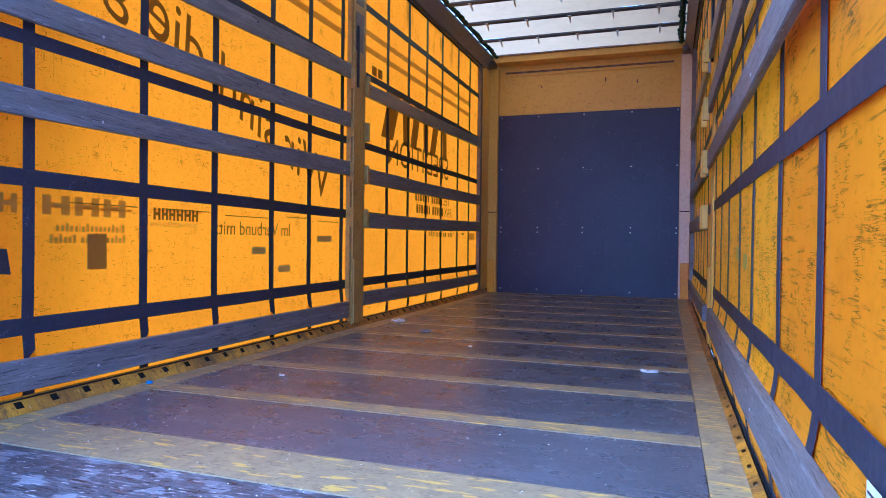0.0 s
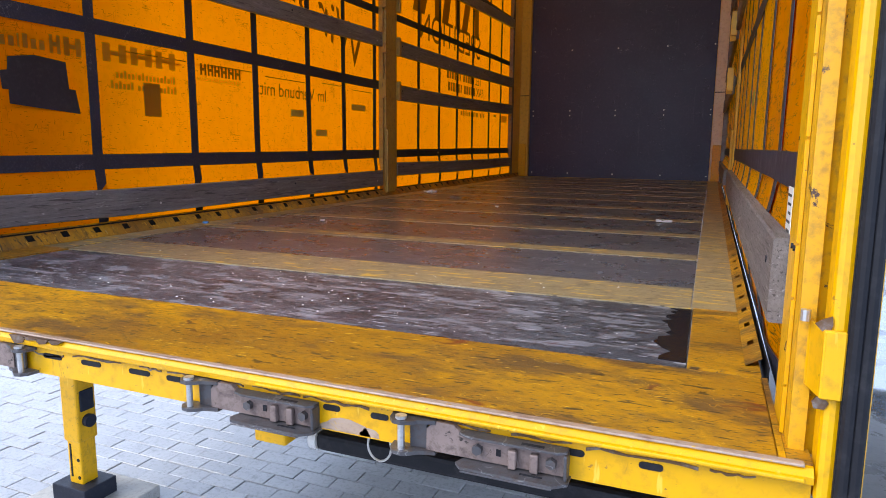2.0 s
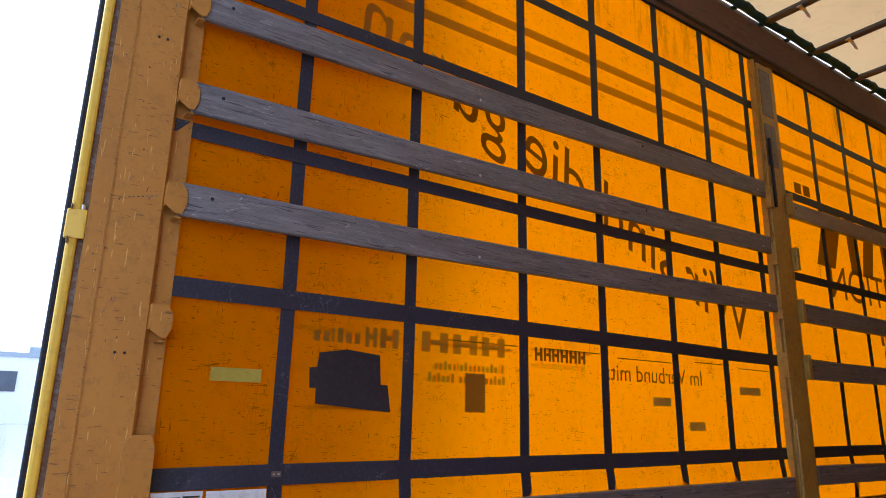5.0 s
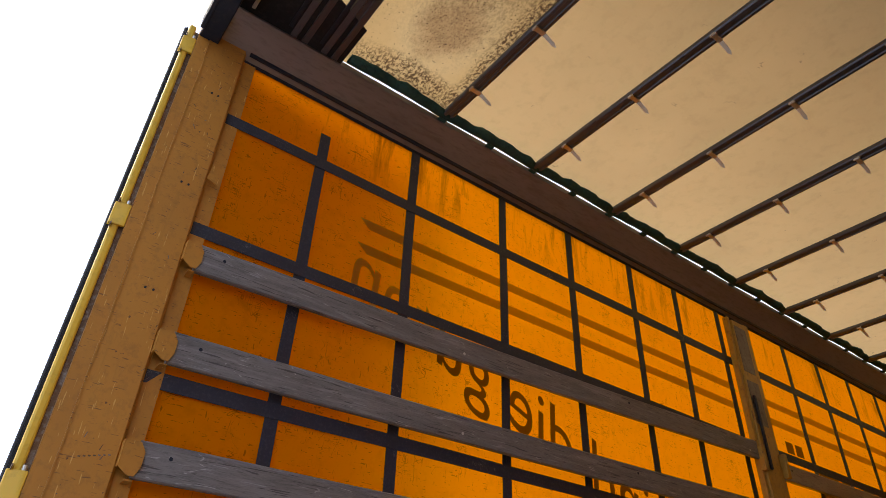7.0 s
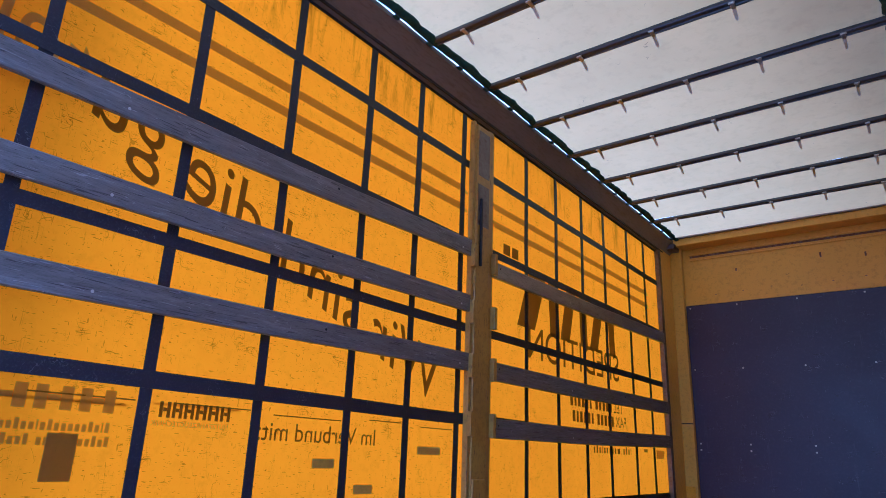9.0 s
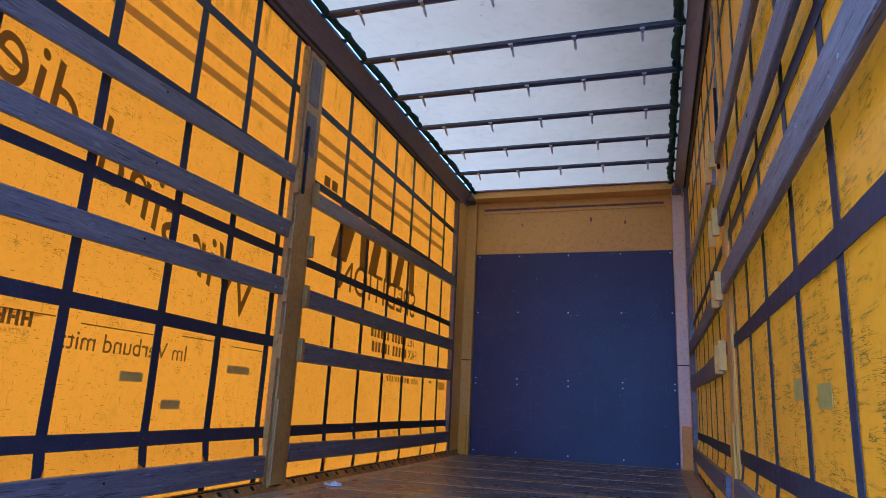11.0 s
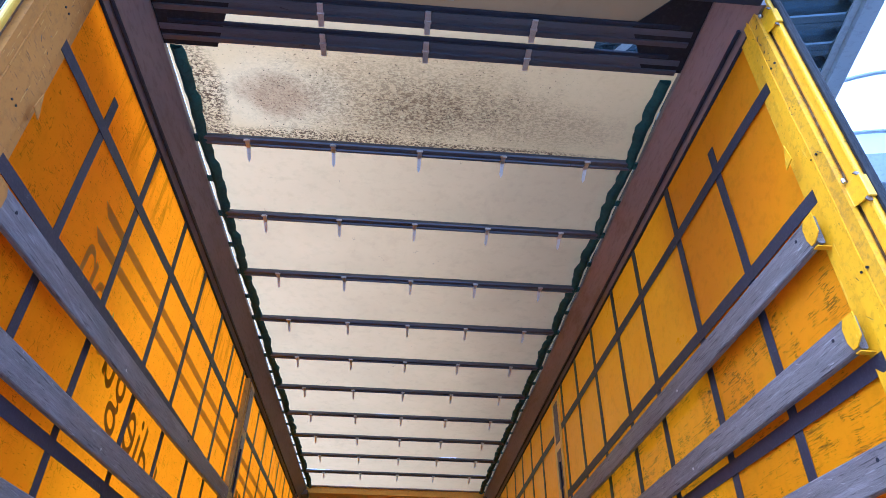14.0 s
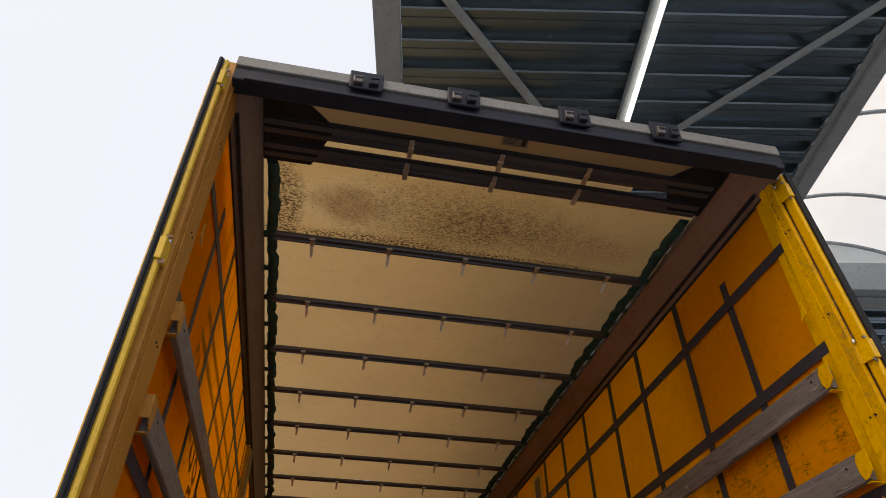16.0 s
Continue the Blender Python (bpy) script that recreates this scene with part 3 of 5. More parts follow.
def lines(name, bm, slant, y, z, material, label, tilt, width, backlit_from=0.0):
    """Lettering split into one part a letter, an i with its dot."""
    xs = [v.co.x for v in bm.verts]
    low, k = min(xs), width / (max(xs) - min(xs))
    left, islands = set(bm.verts), []
    while left:
        todo, isle = [left.pop()], set()
        while todo:
            v = todo.pop()
            isle.add(v)
            for e in v.link_edges:
                o = e.other_vert(v)
                if o in left:
                    left.discard(o)
                    todo.append(o)
        islands.append(isle)
    islands.sort(key=lambda i: min(v.co.x - slant * v.co.y for v in i))
    groups, reach = [], -1e9
    for isle in islands:
        if (min(v.co.x - slant * v.co.y for v in isle) + max(v.co.x - slant * v.co.y for v in isle)) / 2 > reach:
            groups.append(set())
        groups[-1] |= isle
        reach = max(reach, max(v.co.x - slant * v.co.y for v in isle))
    for g in groups:
        own, index = bmesh.new(), {}
        for v in g:
            index[v] = own.verts.new(v.co)
        for f in bm.faces:
            if f.verts[0] in g:
                own.faces.new([index[v] for v in f.verts])
        start = min(v.co.x for v in g) - low
        c, sn = math.cos(radians(tilt)) * k, math.sin(radians(tilt)) * k
        span_w = (max(v.co.x for v in g) - min(v.co.x for v in g)) * k
        # Letters nearer the rear get paler print, imitating the backlight the door cuts off.
        printed(name, own, y - start * c, z + start * sn, PRINT_SOFT if y - start * c < backlit_from else material, label, tilt, span_w)
    bm.free()


def bolder(bm, by):
    """Widen every stroke of a flat lettering."""
    bmesh.ops.remove_doubles(bm, verts=bm.verts, dist=0.0003)
    bmesh.ops.inset_region(bm, faces=bm.faces, thickness=by, use_outset=True, use_boundary=True, use_even_offset=False)
    return bm


def bar(w, h, lean=0.0):
    bm = bmesh.new()
    n = max(2, round(w / 0.15))
    low = [bm.verts.new((w * i / n, 0, 0)) for i in range(n + 1)]
    high = [bm.verts.new((w * i / n + lean, h, 0)) for i in range(n + 1)]
    for i in range(n):
        bm.faces.new((low[i], low[i + 1], high[i + 1], high[i]))
    return bm


lines("slogan_letter", bolder(lettering("Wir sind die guten", 0.42, 0.35), 0.019), 0.35, 3.495, 0.915, PRINT, "dark slanted slogan lettering", 22.5, 2.64, 1.5)
lines("small_letter", lettering("Im Verbund mit:", 0.1), 0.0, 3.105, 0.655, PRINT, "thin dark lettering", 0, 0.70)
lines("company_letter", bolder(lettering("SPEDITION", 0.2), 0.005), 0.0, 6.16, 1.285, PRINT, "bold dark capital lettering", 0, 1.57)
for z in (2.095, 2.22):
    printed("stripe", bar(2.68, 0.045, 0.05), 3.83, z, PRINT_SOFT, "faded brown stripe")
    printed("stripe", bar(2.85, 0.045, 0.05), 7.0, z, PRINT_SOFT, "faded brown stripe")
for y, w, tip in ((6.10, 0.12, 0.02), (5.88, 0.15, -0.14), (5.55, 0.13, 0.02), (5.35, 0.15, -0.13), (5.06, 0.15, 0.03), (4.86, 0.24, -0.18)):
    printed("logo_shape", bar(w, 0.44, tip), y, 1.485, PRINT, "dark slanted logo shape")
for k in range(2):
    printed("logo_mark", bar(0.085, 0.075), 4.455 - 0.11 * k, 1.94, PRINT, "small dark logo mark")


def barred(y, z, h, shape, material, label, pitch=0.62):
    """A line of writing as upright bars, one a letter: t tall, x low, m low and wide, i thin, a blank between words."""
    for c in shape:
        w, tall = {"t": (0.40, 1.0), "x": (0.42, 0.7), "m": (0.75, 0.7), "i": (0.16, 0.95), " ": (0.3, 0), "N": (0.55, 1.0)}[c]
        if tall:
            printed("print_bar", bar(w * h, tall * h), y, z, material, label)
        y -= (w + pitch - 0.42) * h


def strokes(y, z, h, letters, material, label):
    """Logo letters as pairs of upright bars under a thin joining bar."""
    for w in letters:
        for start in (0.0, w * 0.68):
            printed("logo_bar", bar(w * 0.32, h), y - start, z, material, label)
        printed("logo_bar", bar(w * 0.34, h * 0.24), y - w * 0.33, z + h * 0.38, material, label)
        y -= w * 1.2


printed("small_word", bolder(lettering("TEL", 0.105), 0.002), 6.22, 1.015, PRINT, "bold dark capital lettering", 0, 0.20)
barred(5.98, 1.015, 0.082, "NNNNN tNNNtN", PRINT, "bold dark bar of small print", 0.72)
printed("small_word", bolder(lettering("FAX", 0.105), 0.002), 6.27, 0.90, PRINT, "bold dark capital lettering", 0, 0.22)
barred(6.01, 0.90, 0.082, "NNNNN tNNNtN", PRINT, "bold dark bar of small print", 0.72)
barred(6.35, 0.685, 0.062, "ixtx mxxxxxixtx", PRINT, "dark bar of small print", 0.86)
strokes(1.80, 0.715, 0.075, (0.115, 0.115, 0.12), PRINT_SOFT, "faded logo bar")
barred(1.795, 0.652, 0.033, "tixtxxxxxtxixxtxx", PRINT_SOFT, "thin dark bar of small print", 0.64)
barred(1.80, 0.607, 0.033, "txtxxtxxxxx txxtxt", PRINT_SOFT, "thin dark bar of small print", 0.64)
strokes(2.262, 0.715, 0.056, (0.044, 0.044, 0.044, 0.040, 0.040, 0.044), PRINT, "dark logo bar")
printed("small_word", lettering("NUTZFAHRZEUGTECHNIK", 0.022), 2.258, 0.685, PRINT_SOFT, "tiny faded capital lettering", 0, 0.32)
strokes(1.305, 0.715, 0.07, (0.075, 0.045), PRINT_SOFT, "faded logo bar")
barred(1.15, 0.722, 0.05, "xxtixx", PRINT_SOFT, "faded bar of small print", 0.66)
printed("print_bar", bar(0.085, 0.026), 6.74, 0.715, PRINT, "small dark bar of print")
printed("print_bar", bar(0.20, 0.075), 7.17, 0.665, PRINT_SOFT, "small dark printed block")


rng = random.Random(3)
cols = COLUMNS_REAR + COLUMNS_FRONT
for a, b in list(zip(cols, cols[1:]))[1:6]:
    printed("crease", bar((b - a) * rng.uniform(0.55, 0.9), 0.005), b - 0.03, 0.765 + rng.uniform(-0.012, 0.008), PRINT, "thin dark crease line")
for y, z, w, h in ((0.80, 0.705, 0.30, 0.010), (0.78, 0.69, 0.12, 0.004), (1.29, 0.755, 0.40, 0.014), (1.28, 0.728, 0.10, 0.006), (1.84, 0.742, 0.44, 0.010), (2.3, 0.758, 0.36, 0.006),
                   (1.28, 0.50, 0.33, 0.012), (0.98, 0.745, 0.012, 0.05), (1.10, 0.745, 0.010, 0.045)):
    printed("crease", bar(w, h), y, z, PRINT, "smudged dark crease line", lift=0.0012)


# ---- patches and tape on the inside of the left curtain ----
def stuck(name, y0, y1, z0, z1, material, label, outline=None, s=-1, lift=0.004):
    ob_x = s * 1.245
    pts = outline or [(y0, z0), (y1, z0), (y1, z1), (y0, z1)]
    bm = bmesh.new()
    d = ob_x - s * (bulge((y0 + y1) / 2, (z0 + z1) / 2) + lift)
    prism(bm, pts, "x", d, d - s * 0.0015)
    return part(name, bm, material, left_curtain if s < 0 else right_curtain, label)


stuck("patch", 0.97, 1.28, 0.49, 0.70, PATCH, "black repair patch, torn at the edges",
      [(0.995, 0.517), (1.28, 0.493), (1.265, 0.585), (1.237, 0.587), (1.23, 0.688), (1.10, 0.70), (1.0, 0.683), (0.995, 0.636), (0.968, 0.632), (0.972, 0.567), (0.995, 0.567)])
stuck("tape", 0.651, 0.808, 0.576, 0.617, TAPE, "strip of yellowed tape")
stuck("tape", 1.605, 1.70, 0.50, 0.645, PRINT_SOFT, "darkened square patch")
for y, z, w in ((2.71, 0.548, 0.13), (2.975, 0.436, 0.125), (3.43, 0.622, 0.195)):
    stuck("tape", y, y + w, z, z + 0.04, TAPE, "small tape repair")
for y, z in ((2.08, 0.545), (2.36, 0.57)):
    stuck("tape", y, y + 0.13, z, z + 0.055, TAPE, "small tape repair", s=1)
RED_INK = worn("orange_red_ink", (0.42, 0.10, 0.02), (0.38, 0.09, 0.02), (0.2, 0.06, 0.03), 0.1, 8, 80, rough=0.6)


def label_print(paper, y, z, w, h, material, name="print_line"):
    d = XL + bulge(0.675, 0.2255) + 0.0355
    part(name, prism(bmesh.new(), [(y, z), (y + w, z), (y + w, z + h), (y, z + h)], "x", d, d + 0.0006), material, paper)


paper = stuck("paper_label", 0.515, 0.655, 0.185, 0.266, PAPER, "white printed paper label", lift=0.034)
label_print(paper, 0.521, 0.205, 0.018, 0.05, INK, "print_block")
for k in range(4):
    label_print(paper, 0.56, 0.252 - 0.010 * k, 0.03, 0.002, INK)
    label_print(paper, 0.597, 0.251 - 0.010 * k, 0.046 - 0.012 * (k % 2), 0.005, INK)
for y in (0.556, 0.602):
    for a, b, w, h in ((0, 0, 0.017, 0.002), (0, 0.013, 0.017, 0.002), (0, 0.0025, 0.002, 0.010), (0.015, 0.0025, 0.002, 0.010)):
        label_print(paper, y + a, 0.203 + b, w, h, INK, "box_line")
    label_print(paper, y + 0.020, 0.208, 0.016, 0.003, INK)
paper = stuck("paper_label", 0.66, 0.835, 0.185, 0.266, PAPER, "white printed paper label", lift=0.034)
for a, b, w, h in ((0.665, 0.259, 0.165, 0.0018), (0.665, 0.1885, 0.165, 0.0018), (0.665, 0.191, 0.0015, 0.0675), (0.8285, 0.191, 0.0015, 0.0675)):
    label_print(paper, a, b, w, h, INK, "box_line")
for k in range(7):
    label_print(paper, 0.671, 0.251 - 0.0085 * k, 0.080 - 0.018 * (k % 3), 0.0022, INK)
label_print(paper, 0.772, 0.243, 0.048, 0.011, INK, "print_block")
for k in range(3):
    label_print(paper, 0.774, 0.233 - 0.007 * k, 0.044 - 0.006 * (k % 2), 0.002, INK)
label_print(paper, 0.772, 0.194, 0.050, 0.016, RED_INK, "print_block")
paper = stuck("paper_label", 0.50, 0.56, 0.235, 0.325, PAPER, "white printed paper label", s=1, lift=0.015)
for k in range(5):
    z = 0.312 - 0.014 * k
    bm = bmesh.new()
    d = XR - bulge(0.53, 0.28) - 0.0165
    prism(bm, [(0.506, z - 0.002), (0.554 - 0.008 * (k % 3), z - 0.002), (0.554 - 0.008 * (k % 3), z + 0.002), (0.506, z + 0.002)], "x", d - 0.0006, d)
    part("print_line", bm, INK, paper)


for y, z in ((0.878, 0.302), (4.98, 0.32)):
    plate = stuck("rivet_plate", y - 0.016, y + 0.016, z - 0.009, z + 0.009, GALV, "small riveted strap plate", [(y - 0.016, z - 0.006), (y - 0.012, z - 0.009), (y + 0.012, z - 0.009), (y + 0.016, z - 0.006), (y + 0.016, z + 0.006), (y + 0.012, z + 0.009), (y - 0.012, z + 0.009), (y - 0.016, z + 0.006)], lift=0.012)
    for e in (-0.008, 0.008):
        bm = bmesh.new()
        rod(bm, (XL + bulge(y, z) + 0.013, y + e, z), (XL + bulge(y, z) + 0.0155, y + e, z), 0.003, 8)
        part("rivet", bm, ZINC, plate)


# ---- front bulkhead ----
front = thing("wall_front", (0, FRONT, 0), "ochre steel front wall with a dark plywood lining", "wall", kind="structure")
part("wall_plate", block(-1.3, 1.3, FRONT + 0.03, FRONT + 0.08, -0.05, 3.0), PAINT_BEIGE, front, "ochre painted steel plate")
part("lining_board", block(-1.088, 1.088, FRONT + 0.004, FRONT + 0.028, 0.0, 2.245), BULK, front, "dark navy plywood lining")
part("upper_panel", block(-1.088, 1.088, FRONT + 0.012, FRONT + 0.028, 2.25, 2.86), PAINT_BEIGE, front)
part("panel_bead", block(-1.02, 1.02, FRONT - 0.004, FRONT + 0.012, 2.795, 2.812, 0.003), PAINT_BEIGE, front)
part("panel_bead", block(-1.02, 1.02, FRONT - 0.002, FRONT + 0.012, 2.735, 2.748, 0.003), PAINT_BEIGE, front)
part("panel_slot", block(-1.012, 1.012, FRONT + 0.0085, FRONT + 0.0118, 2.772, 2.794), RUST, front, "dark recess under the bead")
for k in range(7):
    part("dent", block(-0.78 + 0.27 * k, -0.765 + 0.27 * k, FRONT + 0.0095, FRONT + 0.0118, 2.34 + 0.012 * (k % 3), 2.347 + 0.012 * (k % 3)), RUST, front, "small dark dent")
for x, z, h in ((0.23, 2.60, 0.05), (0.60, 2.56, 0.04), (-0.55, 2.57, 0.03)):
    part("dent", block(x - 0.008, x + 0.008, FRONT + 0.0095, FRONT + 0.0118, z, z + h), RUST, front, "small dark dent")
for z, dz in ((2.215, 0), (1.565, 0), (0.83, 0), (0.77, 0), (0.055, 0)):
    for x in (-1.045, -0.577, -0.02, 0.545, 1.062):
        bm = bmesh.new()
        rod(bm, (x, FRONT + 0.004, z), (x, FRONT + 0.0, z), 0.0085, 10)
        part("screw", bm, ZINC, front)
for s, a, b in ((-1, -1.29, -1.092), (1, 1.092, 1.29)):
    part("corner_post", block(a, b, FRONT - 0.05, FRONT + 0.028, 0.0, 2.9, 0.006), PAINT_BEIGE if s < 0 else PAINT_GLARE, front, "ochre corner post" if s < 0 else "worn ochre corner post, paled to cream by painted glare")
    part("post_foot", block(a + 0.03 if s < 0 else a + 0.02, b - 0.02 if s < 0 else b - 0.03, FRONT - 0.065, FRONT - 0.045, 0.0, 0.42, 0.008), PAINT, front, "yellow foot plate")
    part("post_joint", block(a, b, FRONT - 0.053, FRONT - 0.049, 1.015, 1.025), RUBBER, front)
for s in (-1, 1):
    part("corner_side", block(min(s * 1.205, s * 1.262), max(s * 1.205, s * 1.262), CURTAIN_END + 0.057, FRONT - 0.052, 0.0, 2.9, 0.004), PAINT_BEIGE, front, "ochre corner post side")
    part("track_post", block(min(s * 1.2, s * 1.262), max(s * 1.2, s * 1.262), CURTAIN_END - 0.012, CURTAIN_END + 0.055, 0.0, 2.8, 0.004), GALV, front, "grey metal edge post")
part("header_beam", block(-1.29, 1.29, FRONT - 0.16, FRONT + 0.08, 2.88, 3.0, 0.006), PAINT_BEIGE, front, "ochre header beam")
part("header_lip", block(-1.12, 1.12, FRONT - 0.2, FRONT - 0.13, 2.955, 2.975), RAIL, front)
for s in (-1, 1):
    part("corner_bracket", block(s * 1.17 - 0.07, s * 1.17 + 0.07, FRONT - 0.22, FRONT - 0.05, 2.84, 2.9, 0.006), GALV, front)


# ---- posts, pockets and pillars ----
POST_Y = {-1: (0.262, 0.458), 1: (0.275, 0.438)}


def rear_post(s):
    a, b = POST_Y[s]
    paint = PAINT_POST_SHADED if s < 0 else PAINT
    p = thing("corner_post", (s * 1.27, 0.4, 0), "scratched dull orange steel rear corner post with slat pockets, its paint darkened for shade" if s < 0 else "glossy yellow steel rear corner post with slat pockets, paint scraped", "post", "rear corner posts", "structure")
    x0 = 1.212 if s < 0 else 1.222
    prof = [(s * x0, a + 0.048), (s * x0, b - 0.008), (s * (x0 + 0.008), b), (s * 1.275, b), (s * 1.275, a + 0.05)]
    part("column", prism(bmesh.new(), prof, "z", -0.01, 2.86), paint, p)
    prof = [(s * (x0 + 0.003), a), (s * (x0 + 0.003), a + 0.0465), (s * 1.26, a + 0.0465), (s * 1.26, a + 0.012), (s * 1.244, a + 0.006), (s * 1.244, a)]
    part("door_return", prism(bmesh.new(), prof, "z", -0.01, 2.86), PAINT_POST_SHADED if s < 0 else PAINT_BARE, p, "scuffed folded post return")
    bm = bmesh.new()
    rng, z = random.Random(20 + s), 0.0
    while z < 2.8:
        dz = rng.uniform(0.05, 0.16)
        o = rng.uniform(-0.002, 0.002)
        cuboid(bm, min(s * (x0 - 0.003), s * (x0 + 0.002)), max(s * (x0 - 0.003), s * (x0 + 0.002)), a + 0.045 + o, a + 0.050 + o, z, z + dz - 0.004)
        z += dz
    part("weld_seam", bm, paint, p, "uneven welded seam")
    part("gutter", block(min(s * 1.2605, s * 1.268), max(s * 1.2605, s * 1.268), a - (0.04 if s > 0 else 0.0), a + 0.04, 0, 2.84), RUST, p, "rusty door gutter")
    if s < 0:
        part("gutter", block(-1.2505, -1.2445, a - 0.032, a + 0.010, 0, 2.80), RUST, p, "rusty door gutter")
    part("inner_flange", block(min(s * 1.236, s * 1.241), max(s * 1.236, s * 1.241), b + 0.0005, b + 0.055, 0.0, 2.78), paint, p)
    for z in ((0.735,) if s < 0 else ()) + tuple(v[0] for v in BEAMS_REAR[s]):
        c, d = b - 0.004, b + 0.056
        bm = bmesh.new()
        prism(bm, [(c, z - 0.025), (c + 0.03, z - 0.047), (d - 0.012, z - 0.047), (d, z - 0.02), (d, z + 0.022), (d - 0.016, z + 0.047), (c, z + 0.047)], "x", s * 1.186, s * 1.190)
        if s < 0:
            cuboid(bm, min(s * 1.190, s * 1.235), max(s * 1.190, s * 1.235), c, c + 0.004, z - 0.025, z + 0.047)
        cuboid(bm, min(s * 1.190, s * 1.235), max(s * 1.190, s * 1.235), c + 0.028, d - 0.012, z - 0.060, z - 0.056)
        part("slat_pocket", bm, paint, p, "painted steel pocket")
    bm = bmesh.new()
    prism(bm, [(b - 0.006, 2.10), (b + 0.034, 2.085), (b + 0.03, 2.10), (b + 0.004, 2.17)], "x", s * 1.196, s * 1.2)
    part("empty_pocket", bm, paint, p, "small painted steel fin")
    bm = bmesh.new()
    prism(bm, [(b - 0.03, 0.0), (b + 0.05, 0.0), (b + 0.05, 0.39), (b + 0.035, 0.42), (b - 0.01, 0.42), (b - 0.03, 0.40)], "x", s * 1.184, s * 1.2115)
    if s < 0:
        part("foot_pocket", bm, paint, p, "painted steel foot pocket")
    for z in (0.25, 0.64, 1.62, 2.05, 2.5):
        for d in (0, 0.025):
            part("rivet", rod(bmesh.new(), (s * (x0 - 0.003), b - 0.08 + d, z), (s * (x0 + 0.002), b - 0.08 + d, z), 0.004, 8), STEEL_DARK, p)
    rng = random.Random(31 + s)
    for _ in range(26):
        bm = bmesh.new()
        y, z, l, t = rng.uniform(a + 0.06, b - 0.01), rng.uniform(0.1, 2.75), rng.uniform(0.003, 0.022), rng.uniform(-1, 1)
        prism(bm, [(y, z), (y + 0.003, z + 0.001), (y + l * t + 0.002, z + l), (y + l * t - 0.001, z + l * 0.9)], "x", s * (x0 - 0.0006), s * (x0 + 0.001))
        part("chip", bm, RUST, p, "dark paint chip")
    if s < 0:
        for k in range(7):
            part("chip", block(s * x0, s * (x0 - 0.0006), 0.355 + 0.012 * k, 0.362 + 0.012 * k, 1.087 + 0.003 * k, 1.091 + 0.003 * k), RUST, p, "dark paint chip")
    return p


def lean_forward(thing_ob, split, near, far):
    """Shift a thing's points forwards with their height: more before the split, less beyond it."""
    done = set()
    for ob in thing_ob.children_recursive:
        if ob.data and ob.data.name not in done:
            done.add(ob.data.name)
            for v in ob.data.vertices:
                v.co.y += v.co.z * (near if v.co.y < split else far)


for s in (-1, 1):
    post = rear_post(s)
    if s > 0:
        lean_forward(post, POST_Y[1][0] + 0.06, 0.04, 0.012)


PILLAR_PAINT = worn("dirty_ochre_pillar_paint", (0.46, 0.285, 0.055), (0.38, 0.22, 0.05), (0.16, 0.085, 0.04), 0.35, 2.5, 40, rough=0.45, bump=0.1, chips=(0.06, 0.03, 0.025), chip_at=0.66,
                     dashes=(((0.10, 0.05, 0.03), (120, 120, 12), 0.66, 0.8),))


def pillar(s):
    p = thing("side_pillar", (s * 1.2, 3.96, 0), "worn ochre steel middle pillar between the curtain bays", "pillar", "middle pillars", "structure")
    # The right pillar's brighter ochre paints in the light falling from the left.
    paint = PILLAR_PAINT if s < 0 else PAINT_BEIGE
    x0, x1, xf = (-1.235, -1.188, -1.2) if s < 0 else (1.24, 1.226, 1.229)
    part("column", block(min(x0, x1), max(x0, x1), PIL0 + 0.05, PIL1 - 0.06, 0.0, 2.72, 0.004), paint, p)
    part("side_flange", block(min(x0, xf), max(x0, xf), PIL0 + 0.022, PIL0 + 0.048, 0.0, 2.74, 0.003), paint, p)
    part("side_flange", block(min(x0, xf), max(x0, xf), PIL1 - 0.058, PIL1, 0.0, 2.74, 0.003), paint, p)
    for z0, z1 in ((2.36, 2.68), (2.02, 2.30)):
        xa, xb = x1 - s * 0.003, x1 + s * 0.001
        part("lock_plate", block(min(xa, xb), max(xa, xb), PIL0 + 0.062, PIL1 - 0.075, z0, z1), GALV, p, "dull steel lock plate")
    part("lock_lever", block(min(x1 - s * 0.017, x1 - s * 0.003), max(x1 - s * 0.017, x1 - s * 0.003), PIL0 + 0.08, PIL0 + 0.10, 1.75, 2.2, 0.004), STEEL_DARK, p, "dark steel lever")
    part("foot_clamp", block(min(x1 - s * 0.015, x1), max(x1 - s * 0.015, x1), PIL0 + 0.05, PIL1 - 0.08, 0.03, 0.5, 0.006), paint, p)
    for z in (0.80, 1.13, 1.45, 1.80):
        for y in (PIL0 + 0.006, PIL1 - 0.02):
            part("slat_pocket", block(min(s * 1.165, s * 1.2), max(s * 1.165, s * 1.2), y, y + 0.032, z - 0.07, z + 0.07, 0.003), paint, p)
    return p


for s in (-1, 1):
    pillar(s)


